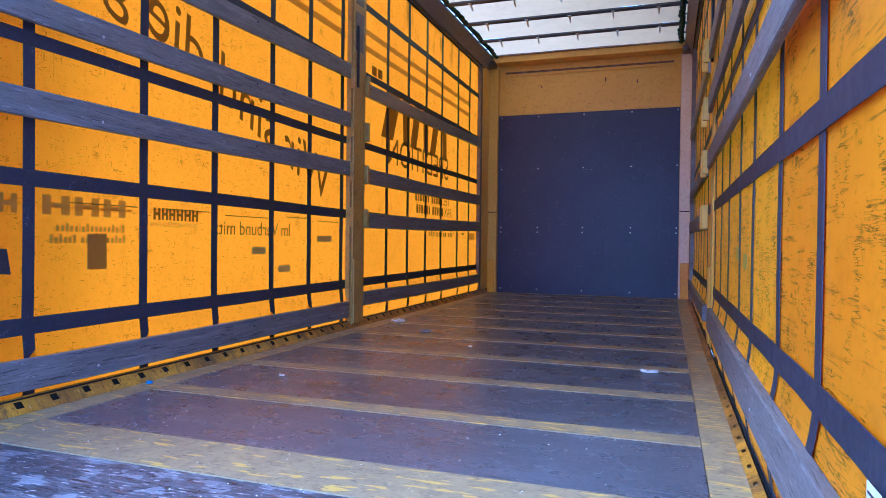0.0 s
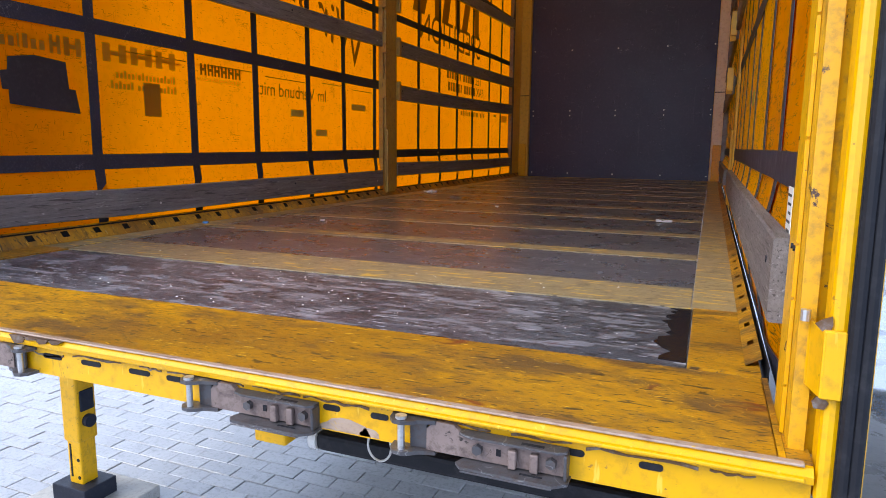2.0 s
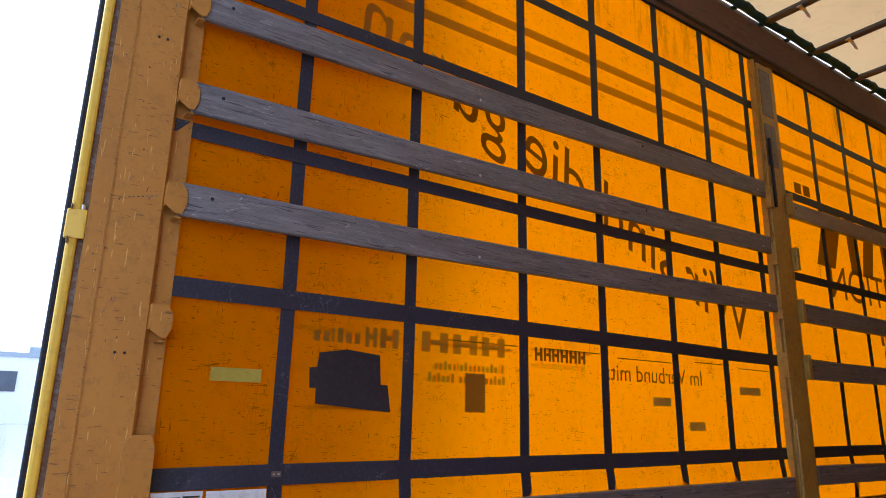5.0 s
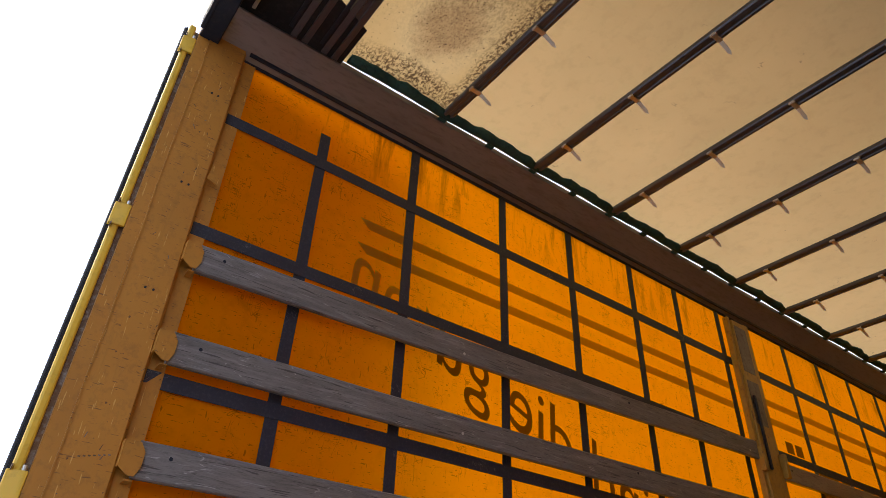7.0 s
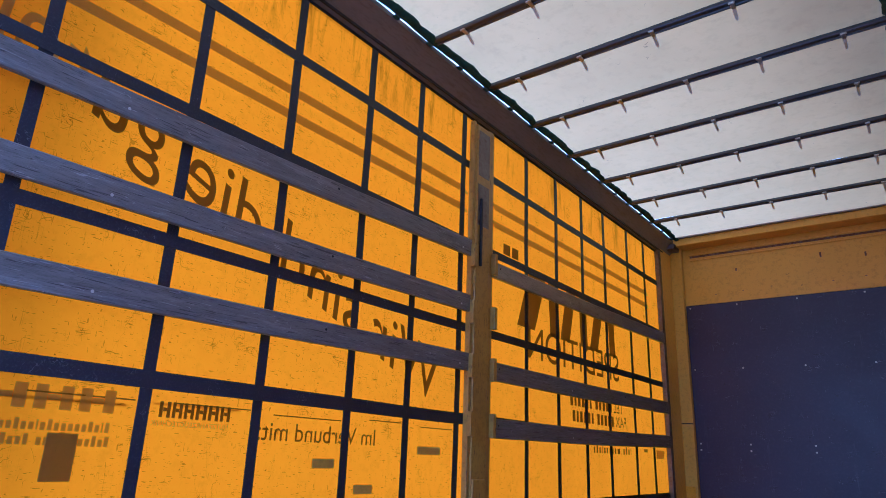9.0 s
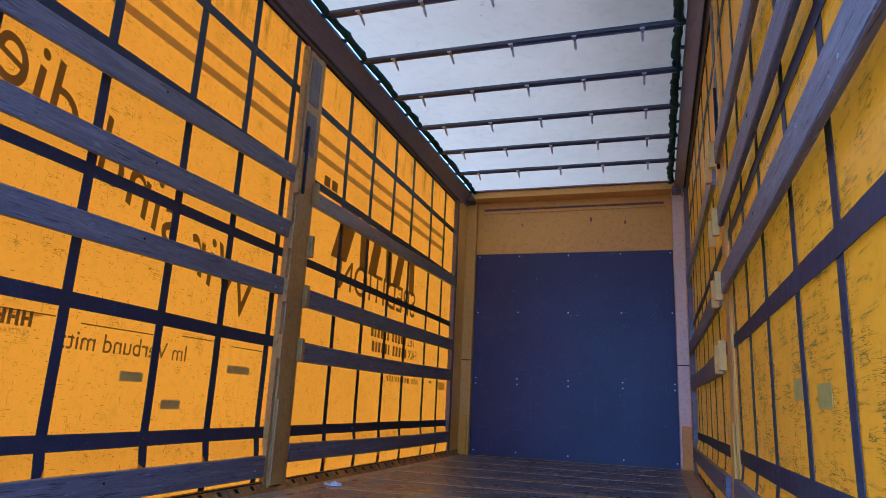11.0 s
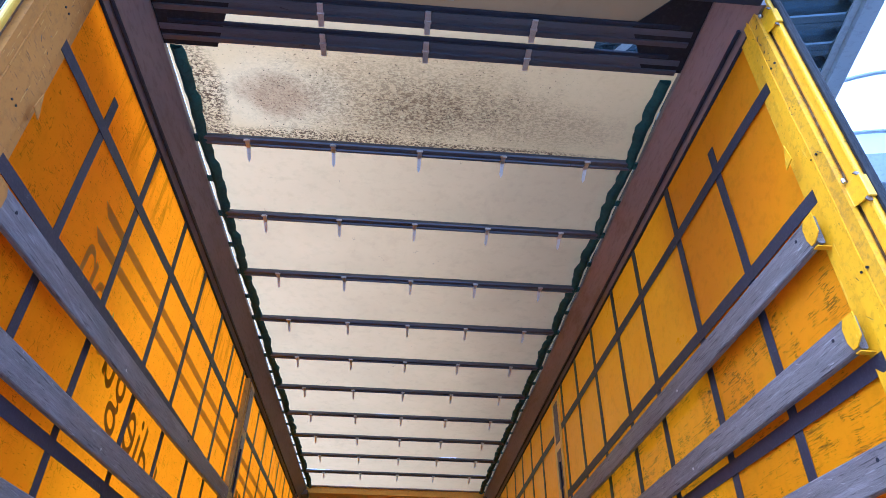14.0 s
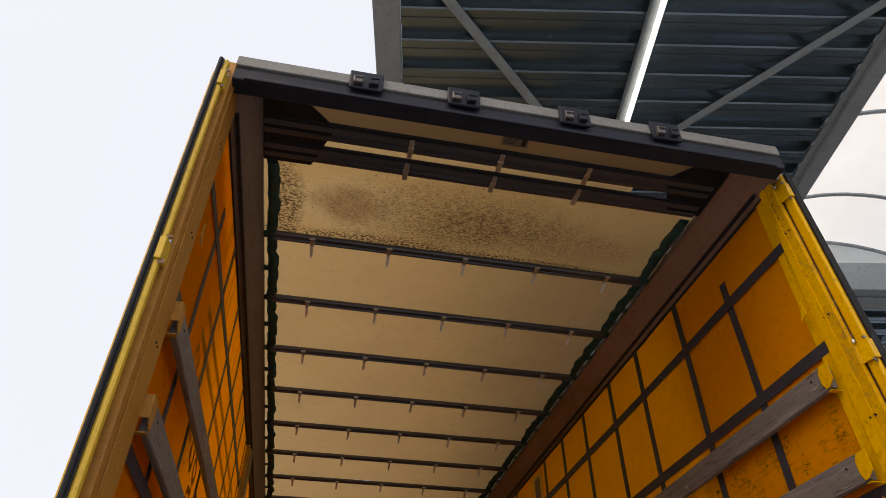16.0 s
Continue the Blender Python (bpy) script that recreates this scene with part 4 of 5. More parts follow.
# ---- side slats ----
def slat(y0, y1, z, h, s, material, label, name="batten", deep=0.024, rise=0.0, out=1.204):
    bm = bmesh.new()
    n = 14
    rings = []
    x = s * out
    for i in range(n + 1):
        y = y0 + (y1 - y0) * i / n
        sag = 0.004 * noise.noise((y, z, s)) - 0.006 * math.sin(math.pi * i / n) + rise * i / n
        hh = h / 2 + 0.0015 * noise.noise((y * 6, z, 4))
        e = 0.004
        rings.append([bm.verts.new((x + dx, y, z + sag + dz)) for dx, dz in
                      ((-deep / 2, -hh + e), (-deep / 2 + e, -hh), (deep / 2 - e, -hh), (deep / 2, -hh + e), (deep / 2, hh - e), (deep / 2 - e, hh), (-deep / 2 + e, hh), (-deep / 2, hh - e))])
    for a, b in zip(rings, rings[1:]):
        for i in range(8):
            bm.faces.new((a[i], a[(i + 1) % 8], b[(i + 1) % 8], b[i]))
    bm.faces.new(rings[0])
    bm.faces.new(rings[-1][::-1])
    ob = thing(name, (x, y0, z), label, "batten", "side battens")
    part("board", bm, material, ob)
    for k in range(4):
        y = y0 + 0.09 + (y1 - y0 - 0.18) * k / 3
        zz = z + rise * (y - y0) / (y1 - y0) - 0.006 * math.sin(math.pi * (y - y0) / (y1 - y0)) + 0.018 * (-1) ** k
        bm = bmesh.new()
        rod(bm, (x - s * (deep / 2 + 0.0015), y, zz), (x, y, zz), 0.006, 8)
        part("screw", bm, ZINC if k % 2 else STEEL_DARK, ob, "small screw head")
    return ob


for s in (-1, 1):
    for z, z_end in BEAMS_REAR[s]:
        slat(POST_Y[s][1] + 0.04, PIL0 + 0.01, z, 0.104, s, WOOD, "weathered grey wooden side batten resting in steel pockets", rise=z_end - z)
    for z, z_end in BEAMS_FRONT:
        slat(PIL1 - 0.01, 7.25, z, 0.115, s, WOOD, "weathered grey wooden side batten resting in steel pockets", rise=z_end - z)
    slat(PIL1 - 0.01, 7.25, 1.775, 0.105, s, ALU, "dull ribbed aluminium side batten", deep=0.028, rise=0.063)
    slat(POST_Y[s][1] + (0.02 if s < 0 else 0.001), PIL0, 0.138 if s < 0 else 0.19, 0.115 if s < 0 else 0.13, s, WOOD, "weathered grey wooden kick board above the floor edge", "kick_board", 0.03, out=1.204 if s < 0 else 1.216)
    slat(PIL1, 7.25, 0.195, 0.105, s, WOOD, "weathered grey wooden kick board above the floor edge", "kick_board", 0.03)


# ---- roof: cant rails, webbing, cloth, bows ----
def cant_rail(s):
    bm = bmesh.new()
    prof = [(s * 1.262, 2.79), (s * 1.235, 2.78), (s * 1.215, 2.80), (s * 1.125, 2.925), (s * 1.125, 2.955), (s * 1.268, 2.962), (s * 1.268, 2.80)]
    prism(bm, prof, "y", 0.345, FRONT - 0.06)
    ob = part("roof_rail", bm, RAIL)
    tagged(ob, "dull brown metal roof rail along the curtain top", "rail", "roof rails", "structure")
    track = part("curtain_track", block(min(s * 1.235, s * 1.255), max(s * 1.235, s * 1.255), 0.45, FRONT - 0.08, 2.768, 2.79, 0.003), STEEL_DARK, ob, "dark curtain track")
    part("track_lip", block(min(s * 1.20, s * 1.2125), max(s * 1.20, s * 1.2125), 0.47, FRONT - 0.3, 2.786, 2.802, 0.002), STEEL_DARK, ob, "dark track lip")
    return ob


for s in (-1, 1):
    cant_rail(s)


def edge_webbing(s):
    bm = bmesh.new()
    n = 330
    rows = []
    for i in range(n + 1):
        y = 0.86 + (7.52 - 0.86) * i / n
        w = 0.012 * noise.noise((y * 8, s, 0)) + 0.008 * noise.noise((y * 24, s, 5))
        swag = 0.020 * abs(math.sin((y - 1.405) * math.pi / 0.604)) + 0.008 * abs(math.sin((y - 1.405) * math.pi / 0.151))
        xo, xi = 1.118 - 0.5 * swag + 0.5 * w, 1.068 - swag + 1.2 * w
        ring = [(xo, 2.958), (xo - 0.004, 2.94 + w * 0.6), ((xo + xi) / 2, 2.925 + w), (xi, 2.942 + w), (xi + 0.004, 2.956), ((xo + xi) / 2, 2.959)]
        rows.append([bm.verts.new((s * a, y, b)) for a, b in ring])
    for a, b in zip(rows, rows[1:]):
        for i in range(6):
            bm.faces.new((a[i], a[(i + 1) % 6], b[(i + 1) % 6], b[i]))
    ob = part("roof_edge_webbing", bm, GREEN, smooth=True)
    tagged(ob, "dark green gathered edge webbing of the sliding roof", "webbing", "roof edge webbing")
    for y in [1.405 + 0.302 * k for k in range(21)]:
        part("loop", block(min(s * 1.10, s * 1.135), max(s * 1.10, s * 1.135), y - 0.022, y + 0.022, 2.934, 2.942, 0.002), GREEN, ob, "dark green loop")
    return ob


for s in (-1, 1):
    edge_webbing(s)

BOW_Y = [1.405 + 0.604 * k for k in range(10)]
roof = thing("ceiling", (0, 4, 3.0), "cream translucent sliding roof cloth, mould stained towards the rear", "roof", kind="structure")


def cloth(y0, y1, x0=-1.13, x1=1.13, z=2.962, seed=0):
    bm = bmesh.new()
    nx, ny = 34, 10
    grid = []
    for i in range(nx + 1):
        x = x0 + (x1 - x0) * i / nx
        col = []
        for j in range(ny + 1):
            t = j / ny
            sag = 0.012 * math.sin(math.pi * t) + 0.006 * noise.noise((x * 2.5, (y0 + t) * 3, seed))
            col.append(bm.verts.new((x, y0 + (y1 - y0) * t, z + sag)))
        grid.append(col)
    for i in range(nx):
        for j in range(ny):
            bm.faces.new((grid[i][j], grid[i + 1][j], grid[i + 1][j + 1], grid[i][j + 1]))
    return bm


ends = [0.80] + BOW_Y + [7.56]
for k, (a, b) in enumerate(zip(ends, ends[1:])):
    part("cloth_panel", cloth(a, b, seed=k), CLOTH_MOULD if k == 0 else CLOTH, roof, "mould stained cloth" if k == 0 else "", True)


def roof_bow(y):
    b = thing("roof_bow", (0, y, 2.95), "dark grooved metal roof bow with white strap clips", "roof bow", "roof bows")
    bm = bmesh.new()
    prof = [(-0.024, 2.938), (-0.019, 2.931), (-0.005, 2.929), (-0.001, 2.935), (0.013, 2.935), (0.017, 2.929), (0.031, 2.931), (0.036, 2.938), (0.034, 2.956), (-0.022, 2.956)]
    prism(bm, [(y + a, z) for a, z in prof], "x", -1.1, 1.1)
    part("bar", bm, BOW, b)
    for s in (-1, 1):
        part("end_fitting", block(s * 1.09 - 0.04, s * 1.09 + 0.04, y - 0.02, y + 0.02, 2.935, 2.95, 0.003), STEEL_DARK, b)
    for x in (-0.862, -0.436, 0.0, 0.427, 0.86):
        bm = bmesh.new()
        cuboid(bm, x - 0.011, x + 0.011, y - 0.027, y + 0.034, 2.921, 2.929, 0.002)
        cuboid(bm, x - 0.016, x + 0.016, y - 0.024, y - 0.017, 2.918, 2.93, 0.002)
        clip = part("clip", bm, ZINC, b, "bright strap clip")
        bm = bmesh.new()
        pts = [(x - 0.009, y + 0.03), (x + 0.009, y + 0.03), (x + 0.008, y + 0.085), (x, y + 0.10), (x - 0.008, y + 0.085)]
        top, low = [bm.verts.new((px, py, 2.927 - (py - y - 0.03) * 0.5)) for px, py in pts], [bm.verts.new((px, py, 2.923 - (py - y - 0.03) * 0.5)) for px, py in pts]
        bm.faces.new(top)
        bm.faces.new(low[::-1])
        for i in range(5):
            j = (i + 1) % 5
            bm.faces.new((top[i], low[i], low[j], top[j]))
        part("tongue", bm, PAPER, clip, "white plastic tongue")
    return b


first = roof_bow(BOW_Y[0])
for y in BOW_Y[1:]:
    copy_thing(first, Matrix.Translation((0, y, 2.95)))


# ---- rear header with roof locks ----
header = thing("roof_header", (0, 0.3, 2.88), "dark steel rear roof header with latch plates", "header", kind="structure")
part("beam", block(-1.22, 1.22, 0.262, 0.34, 2.762, 2.838, 0.006), STEEL_DARK, header, "dark painted steel beam")
part("lower_lip", block(-1.17, 1.17, 0.25, 0.268, 2.757, 2.775, 0.003), STEEL_DARK, header)
part("cover_strip", block(-1.215, 1.215, 0.252, 0.32, 2.841, 2.90, 0.004), CREAM_TRIM, header, "dirty cream cover strip")
for x in (-0.692, -0.279, 0.216, 0.643):
    bm = bmesh.new()
    cuboid(bm, x - 0.07, x + 0.07, 0.236, 0.2515, 2.80, 2.912, 0.006)
    latch = part("latch_plate", bm, STEEL_DARK, header, "black latch plate")
    for dx in (-0.032, 0.032):
        bm = bmesh.new()
        cuboid(bm, x + dx - 0.018, x + dx + 0.018, 0.218, 0.237, 2.818, 2.838, 0.005)
        cuboid(bm, x + dx - 0.022, x + dx - 0.014, 0.214, 0.237, 2.81, 2.85, 0.003)
        rod(bm, (x + dx - 0.024, 0.222, 2.853), (x + dx + 0.02, 0.222, 2.857), 0.0045, 8)
        part("hook", bm, GALV if dx < 0 else STEEL_DARK, latch, "worn steel hook")
for s in (-1, 1):
    bm = bmesh.new()
    prism(bm, [(s * 1.13, 0.34), (s * 1.06, 0.34), (s * 0.80, 0.59), (s * 0.90, 0.84), (s * 1.15, 0.84)] if s < 0 else
          [(s * 1.13, 0.34), (s * 1.06, 0.34), (s * 0.84, 0.58), (s * 0.95, 0.80), (s * 1.13, 0.80)], "z", 2.936, 2.941)
    part("corner_plate", bm, RUBBER, header, "black corner plate")
    part("slot", block(s * 1.06 - 0.035, s * 1.06 + 0.035, 0.40, 0.415, 2.931, 2.936), ZINC, header)
part("rear_cloth", cloth(0.34, 0.62, -1.1, 1.1, 2.948, 40), CLOTH_BROWN, header, "brown stained rear cloth strip", True)
part("gap_cloth", cloth(0.622, 0.82, -0.93, 0.72, 2.958, 41), CLOTH, header, "cream cloth strip", True)
plate = part("type_plate", block(-0.03, 0.095, 0.47, 0.53, 2.938, 2.941), TYPE_PLATE, header, "worn brown-grey type plate")
for k in range(3):
    part("print_line", block(-0.02, 0.05 - 0.012 * k, 0.483 + 0.014 * k, 0.487 + 0.014 * k, 2.9372, 2.9378), INK, plate)
part("print_block", block(0.062, 0.085, 0.478, 0.522, 2.9372, 2.9378), INK, plate)
for y in (0.628, 0.775):
    b = thing("roof_bow", (0, y, 2.95), "dark metal roof bow folded against its neighbour", "roof bow", "roof bows")
    bm = bmesh.new()
    prism(bm, [(y - 0.045, 2.946), (y - 0.040, 2.934), (y - 0.014, 2.93), (y - 0.010, 2.938), (y + 0.010, 2.938), (y + 0.014, 2.93), (y + 0.040, 2.934), (y + 0.045, 2.946), (y + 0.04, 2.956), (y - 0.04, 2.956)], "x", -1.12, 1.10)
    part("bar", bm, BOW, b)
    part("rear_lip", block(-1.08, 1.04, y - 0.066, y - 0.048, 2.93, 2.944, 0.003), STEEL_DARK, b, "dark steel lip")
    for x in (-0.443, -0.005, 0.435):
        bm = bmesh.new()
        cuboid(bm, x - 0.012, x + 0.012, y - 0.05, y + 0.062, 2.922, 2.929, 0.002)
        cuboid(bm, x - 0.015, x + 0.015, y - 0.006, y + 0.006, 2.919, 2.93, 0.002)
        part("clip", bm, ZINC, b, "pale plastic strap clip")


# ---- rear sill with its locks ----
sill = thing("rear_sill", (0, REAR, -0.05), "chipped yellow steel rear sill beam with slots", "sill", kind="structure")
bm = bmesh.new()
prism(bm, [(REAR + 0.0115, -0.004), (REAR + 0.004, -0.004), (REAR - 0.006, -0.012), (REAR - 0.004, -0.022), (REAR + 0.008, -0.028), (REAR + 0.008, -0.082), (REAR + 0.03, -0.09), (REAR + 0.09, -0.09), (REAR + 0.09, -0.033), (REAR + 0.0115, -0.033)], "x", -1.25, 1.25)
part("beam", bm, PAINT, sill)
rng = random.Random(17)
x = -1.2
while x < 1.15:
    w = rng.uniform(0.05, 0.2)
    bm = bmesh.new()
    n = 8
    tops = [(x + w * i / n, -0.0285 + rng.uniform(-0.003, 0.002) - 0.012 * math.exp(-((x + w * i / n + 0.1) / 0.05) ** 2)) for i in range(n + 1)]
    prism(bm, tops + [(a, b - rng.uniform(0.0015, 0.005)) for a, b in tops[::-1]], "y", REAR + 0.0065, REAR + 0.009)
    part("crack", bm, RUST, sill, "dark cracked paint line")
    x += w * rng.uniform(1.0, 1.5)
bm = bmesh.new()
rng = random.Random(23)
for i in range(4):
    x0 = -0.19 + 0.037 * i
    w, d = rng.uniform(0.02, 0.05), rng.uniform(0.004, 0.014)
    prism(bm, [(x0, -0.004), (x0 + w, -0.003), (x0 + w * 0.8, -0.003 - d), (x0 + w * 0.3, -0.004 - d * 1.3)], "y", REAR - 0.0075, REAR + 0.001)
part("torn_lip", bm, RUST, sill, "torn rusty paint on the lip")
part("worn_edge", block(-1.24, 1.24, REAR - 0.001, REAR + 0.0125, -0.003, 0.001, 0.0015), DECK_EDGE, sill, "bare worn steel edge")
for x in (-0.088, 0.018, 0.143, 0.235, 0.56, 0.648, 0.955, -0.45, -0.52, -0.87, 1.06):
    w = 0.026 if abs(x) < 0.3 else 0.016
    rim = [(x + e * (w - 0.005) + e * 0.005 * math.sin(a * math.pi / 6), -0.0415 + e * 0.005 * math.cos(a * math.pi / 6)) for e in (1, -1) for a in range(7)]
    part("slot", prism(bmesh.new(), rim, "y", REAR + 0.0065, REAR + 0.011), RUBBER, sill, "dark oblong slot")
rng = random.Random(41)
for x, w, h in ((0.585, 0.05, 0.024), (0.63, 0.02, 0.014), (-0.40, 0.03, 0.012)):
    rim = [(x + w * math.cos(a * math.pi / 9) * rng.uniform(0.85, 1.1), -0.0795 + h * math.sin(a * math.pi / 9) * rng.uniform(0.8, 1.1)) for a in range(10)]
    part("bare_patch", prism(bmesh.new(), rim, "y", REAR + 0.0072, REAR + 0.0085), DECK_EDGE, sill, "scraped bare steel patch")
part("upper_fold", block(0.42, 1.24, REAR - 0.0095, REAR - 0.004, -0.020, -0.014, 0.002), PAINT, sill)


RUSTY = worn("rust_pink_steel", (0.26, 0.19, 0.17), (0.19, 0.135, 0.12), (0.07, 0.045, 0.04), 0.5, 9, 70, rough=0.5, metal=0.25, bump=0.3, chips=(0.03, 0.022, 0.02), chip_at=0.62)
CATCH = worn("oiled_grey_steel", (0.085, 0.085, 0.095), (0.12, 0.115, 0.12), (0.10, 0.055, 0.035), 0.4, 9, 60, rough=0.38, metal=0.55, bump=0.25,
             scratch=(((0.32, 0.31, 0.31), (20, 20, 50), 0.012, 0.54, 0.6),))


def sill_lock(x, s):
    """A pivoting catch below the floor edge; s: to which side its pivot points."""
    k = thing("tail_catch", (x, REAR, -0.06), "oily grey steel pivoting catch with rust-pink plate bolted on the sill", "catch", "tail catches")
    y0, y1 = REAR - 0.030, REAR + 0.006

    def at(d):
        return x - s * d

    def bar_of(d0, d1, ya, yb, za, zb, bevel=0.0):
        return block(min(at(d0), at(d1)), max(at(d0), at(d1)), ya, yb, za, zb, bevel)

    part("back_plate", prism(bmesh.new(), [(at(-0.075), -0.0745), (at(0.136), -0.0745), (at(0.136), -0.036), (at(-0.02), -0.036), (at(-0.032), -0.027), (at(-0.062), -0.027), (at(-0.075), -0.04)], "y", y1 - 0.012, y1 - 0.002), RUSTY, k, "rust-pink worn back plate")
    for z, name in ((-0.028, "upper_clevis"), (-0.077, "lower_clevis")):
        out = [(at(-0.134), y1 - 0.002), (at(-0.134), y0 + 0.030), (at(-0.131), y0 + 0.012), (at(-0.122), y0 + 0.002), (at(-0.108), y0), (at(-0.096), y0 + 0.005), (at(-0.086), y0 + 0.014), (at(-0.06), y0 + 0.022), (at(-0.06), y1 - 0.002)]
        part(name, prism(bmesh.new(), out, "z", z - 0.003, z + 0.003), CATCH, k, "dark steel clevis plate with a rounded nose")
    bm = bmesh.new()
    rod(bm, (at(-0.112), y0 + 0.012, -0.082), (at(-0.112), y0 + 0.012, -0.024), 0.0055, 12)
    rod(bm, (at(-0.112), y0 + 0.012, -0.0245), (at(-0.112), y0 + 0.012, -0.020), 0.009, 12)
    part("pivot_pin", bm, ZINC, k, "bright pivot pin")
    part("web", bar_of(-0.104, -0.075, y1 - 0.010, y1 - 0.003, -0.075, -0.031, 0.002), CATCH, k)
    part("top_flange", prism(bmesh.new(), [(at(-0.02), y1 - 0.002), (at(-0.02), y0 + 0.018), (at(0.0), y0 + 0.011), (at(0.128), y0 + 0.011), (at(0.14), y0 + 0.018), (at(0.14), y1 - 0.002)], "z", -0.038, -0.034), CATCH, k, "dark steel flange")
    low = part("lower_flange", prism(bmesh.new(), [(at(-0.012), y1 - 0.002), (at(-0.022), y0 + 0.008), (at(-0.012), y0 - 0.004), (at(0.126), y0 - 0.006), (at(0.144), y0 + 0.008), (at(0.144), y1 - 0.002)], "z", -0.080, -0.076), CATCH, k, "dark steel tray flange")
    part("tray_lip", bar_of(-0.010, 0.124, y0 - 0.006, y0 - 0.002, -0.0835, -0.0805, 0.001), CATCH, low)
    part("slot", bar_of(0.075, 0.108, y0 + 0.008, y0 + 0.012, -0.0758, -0.0752, 0.0), RUBBER, low)
    part("slot", bar_of(0.075, 0.108, y0 + 0.016, y0 + 0.022, -0.0338, -0.0332, 0.0), RUBBER, k)
    part("end_plate", bar_of(0.1365, 0.1415, y0 + 0.012, y1 - 0.002, -0.0755, -0.0385, 0.002), CATCH, k)
    for d in (0.062, 0.094):
        part("rib", bar_of(d - 0.006, d + 0.006, y0 + 0.014, y1 - 0.0125, -0.0745, -0.046, 0.002), RUSTY, k)
    part("window", bar_of(0.036, 0.043, y1 - 0.0135, y1 - 0.0115, -0.062, -0.052), RUBBER, k, "dark punched hole")
    for d in (0.008, 0.118):
        bm = bmesh.new()
        rod(bm, (at(d), y1 - 0.012, -0.056), (at(d), y1 - 0.021, -0.056), 0.008, 6)
        part("bolt", bm, CATCH, k)
    return k


for x, s in ((0.81, -1), (0.398, -1), (-0.26, 1), (-0.683, 1)):
    sill_lock(x, s)
tagged(part("stop_block", block(0.384, 0.450, REAR + 0.03, REAR + 0.08, -0.141, -0.091, 0.004), PAINT), "small yellow steel stop block under the sill", "block")
bar_ob = thing("underrun_bar", (0.8, 0.36, -0.17), "black rubber covered bar with a white reflector under the sill", "bar")
part("tube", block(0.456, 1.15, 0.34, 0.40, -0.184, -0.15, 0.008), RUBBER, bar_ob)
bm = bmesh.new()
rod(bm, (0.440, 0.36, -0.167), (0.4555, 0.36, -0.167), 0.023, 18)
part("reflector", bm, PAPER, bar_ob, "white round reflector")
bm = bmesh.new()
ring = [(0.625 + 0.022 * math.cos(a * math.pi / 8), -0.115 + 0.026 * math.sin(a * math.pi / 8)) for a in range(17)]
for a, b in zip(ring, ring[1:]):
    rod(bm, (a[0], REAR + 0.05, a[1]), (b[0], REAR + 0.05, b[1]), 0.002, 6)
tagged(part("lifting_ring", bm, ZINC), "thin bright steel ring hanging under the sill", "ring")

# ---- support leg ----
LX, LY = -1.022, 1.0
leg = thing("support_leg", (LX, LY, GROUND), "yellow telescopic steel support leg on a pad", "leg")
part("outer_tube", block(LX - 0.041, LX + 0.041, LY - 0.041, LY + 0.041, -0.72, -0.09, 0.008), PAINT, leg)
part("inner_tube", block(LX - 0.034, LX + 0.034, LY - 0.034, LY + 0.034, GROUND + 0.11, -0.70, 0.006), PAINT, leg)
bm = bmesh.new()
cuboid(bm, LX + 0.0395, LX + 0.047, LY - 0.028, LY + 0.028, -0.60, -0.52, 0.003)
rod(bm, (LX + 0.040, LY, -0.64), (LX + 0.060, LY, -0.64), 0.024, 14)
part("locking_bolt", bm, STEEL_DARK, leg, "dark steel locking bolt")
for z in (-0.86, -0.79):
    bm = bmesh.new()
    rod(bm, (LX + 0.02, LY - 0.036, z), (LX + 0.02, LY - 0.033, z), 0.007, 12)
    part("hole", bm, RUBBER, leg)
part("slot", block(LX - 0.020, LX - 0.013, LY - 0.036, LY - 0.033, -0.86, -0.73), RUBBER, leg)
part("foot_shoe", block(LX - 0.085, LX + 0.085, LY - 0.07, LY + 0.07, GROUND + 0.05, GROUND + 0.115, 0.004), STEEL_DARK, leg, "black steel foot shoe")
CONCRETE = worn("pale_concrete", (0.42, 0.41, 0.38), (0.35, 0.34, 0.32), (0.2, 0.19, 0.17), 0.4, 5, 60, rough=0.7, bump=0.3)
tagged(part("foot_pad", block(LX - 0.19, LX + 0.2, LY - 0.16, LY + 0.17, GROUND, GROUND + 0.05, 0.006), CONCRETE), "pale concrete slab under the support leg", "slab")


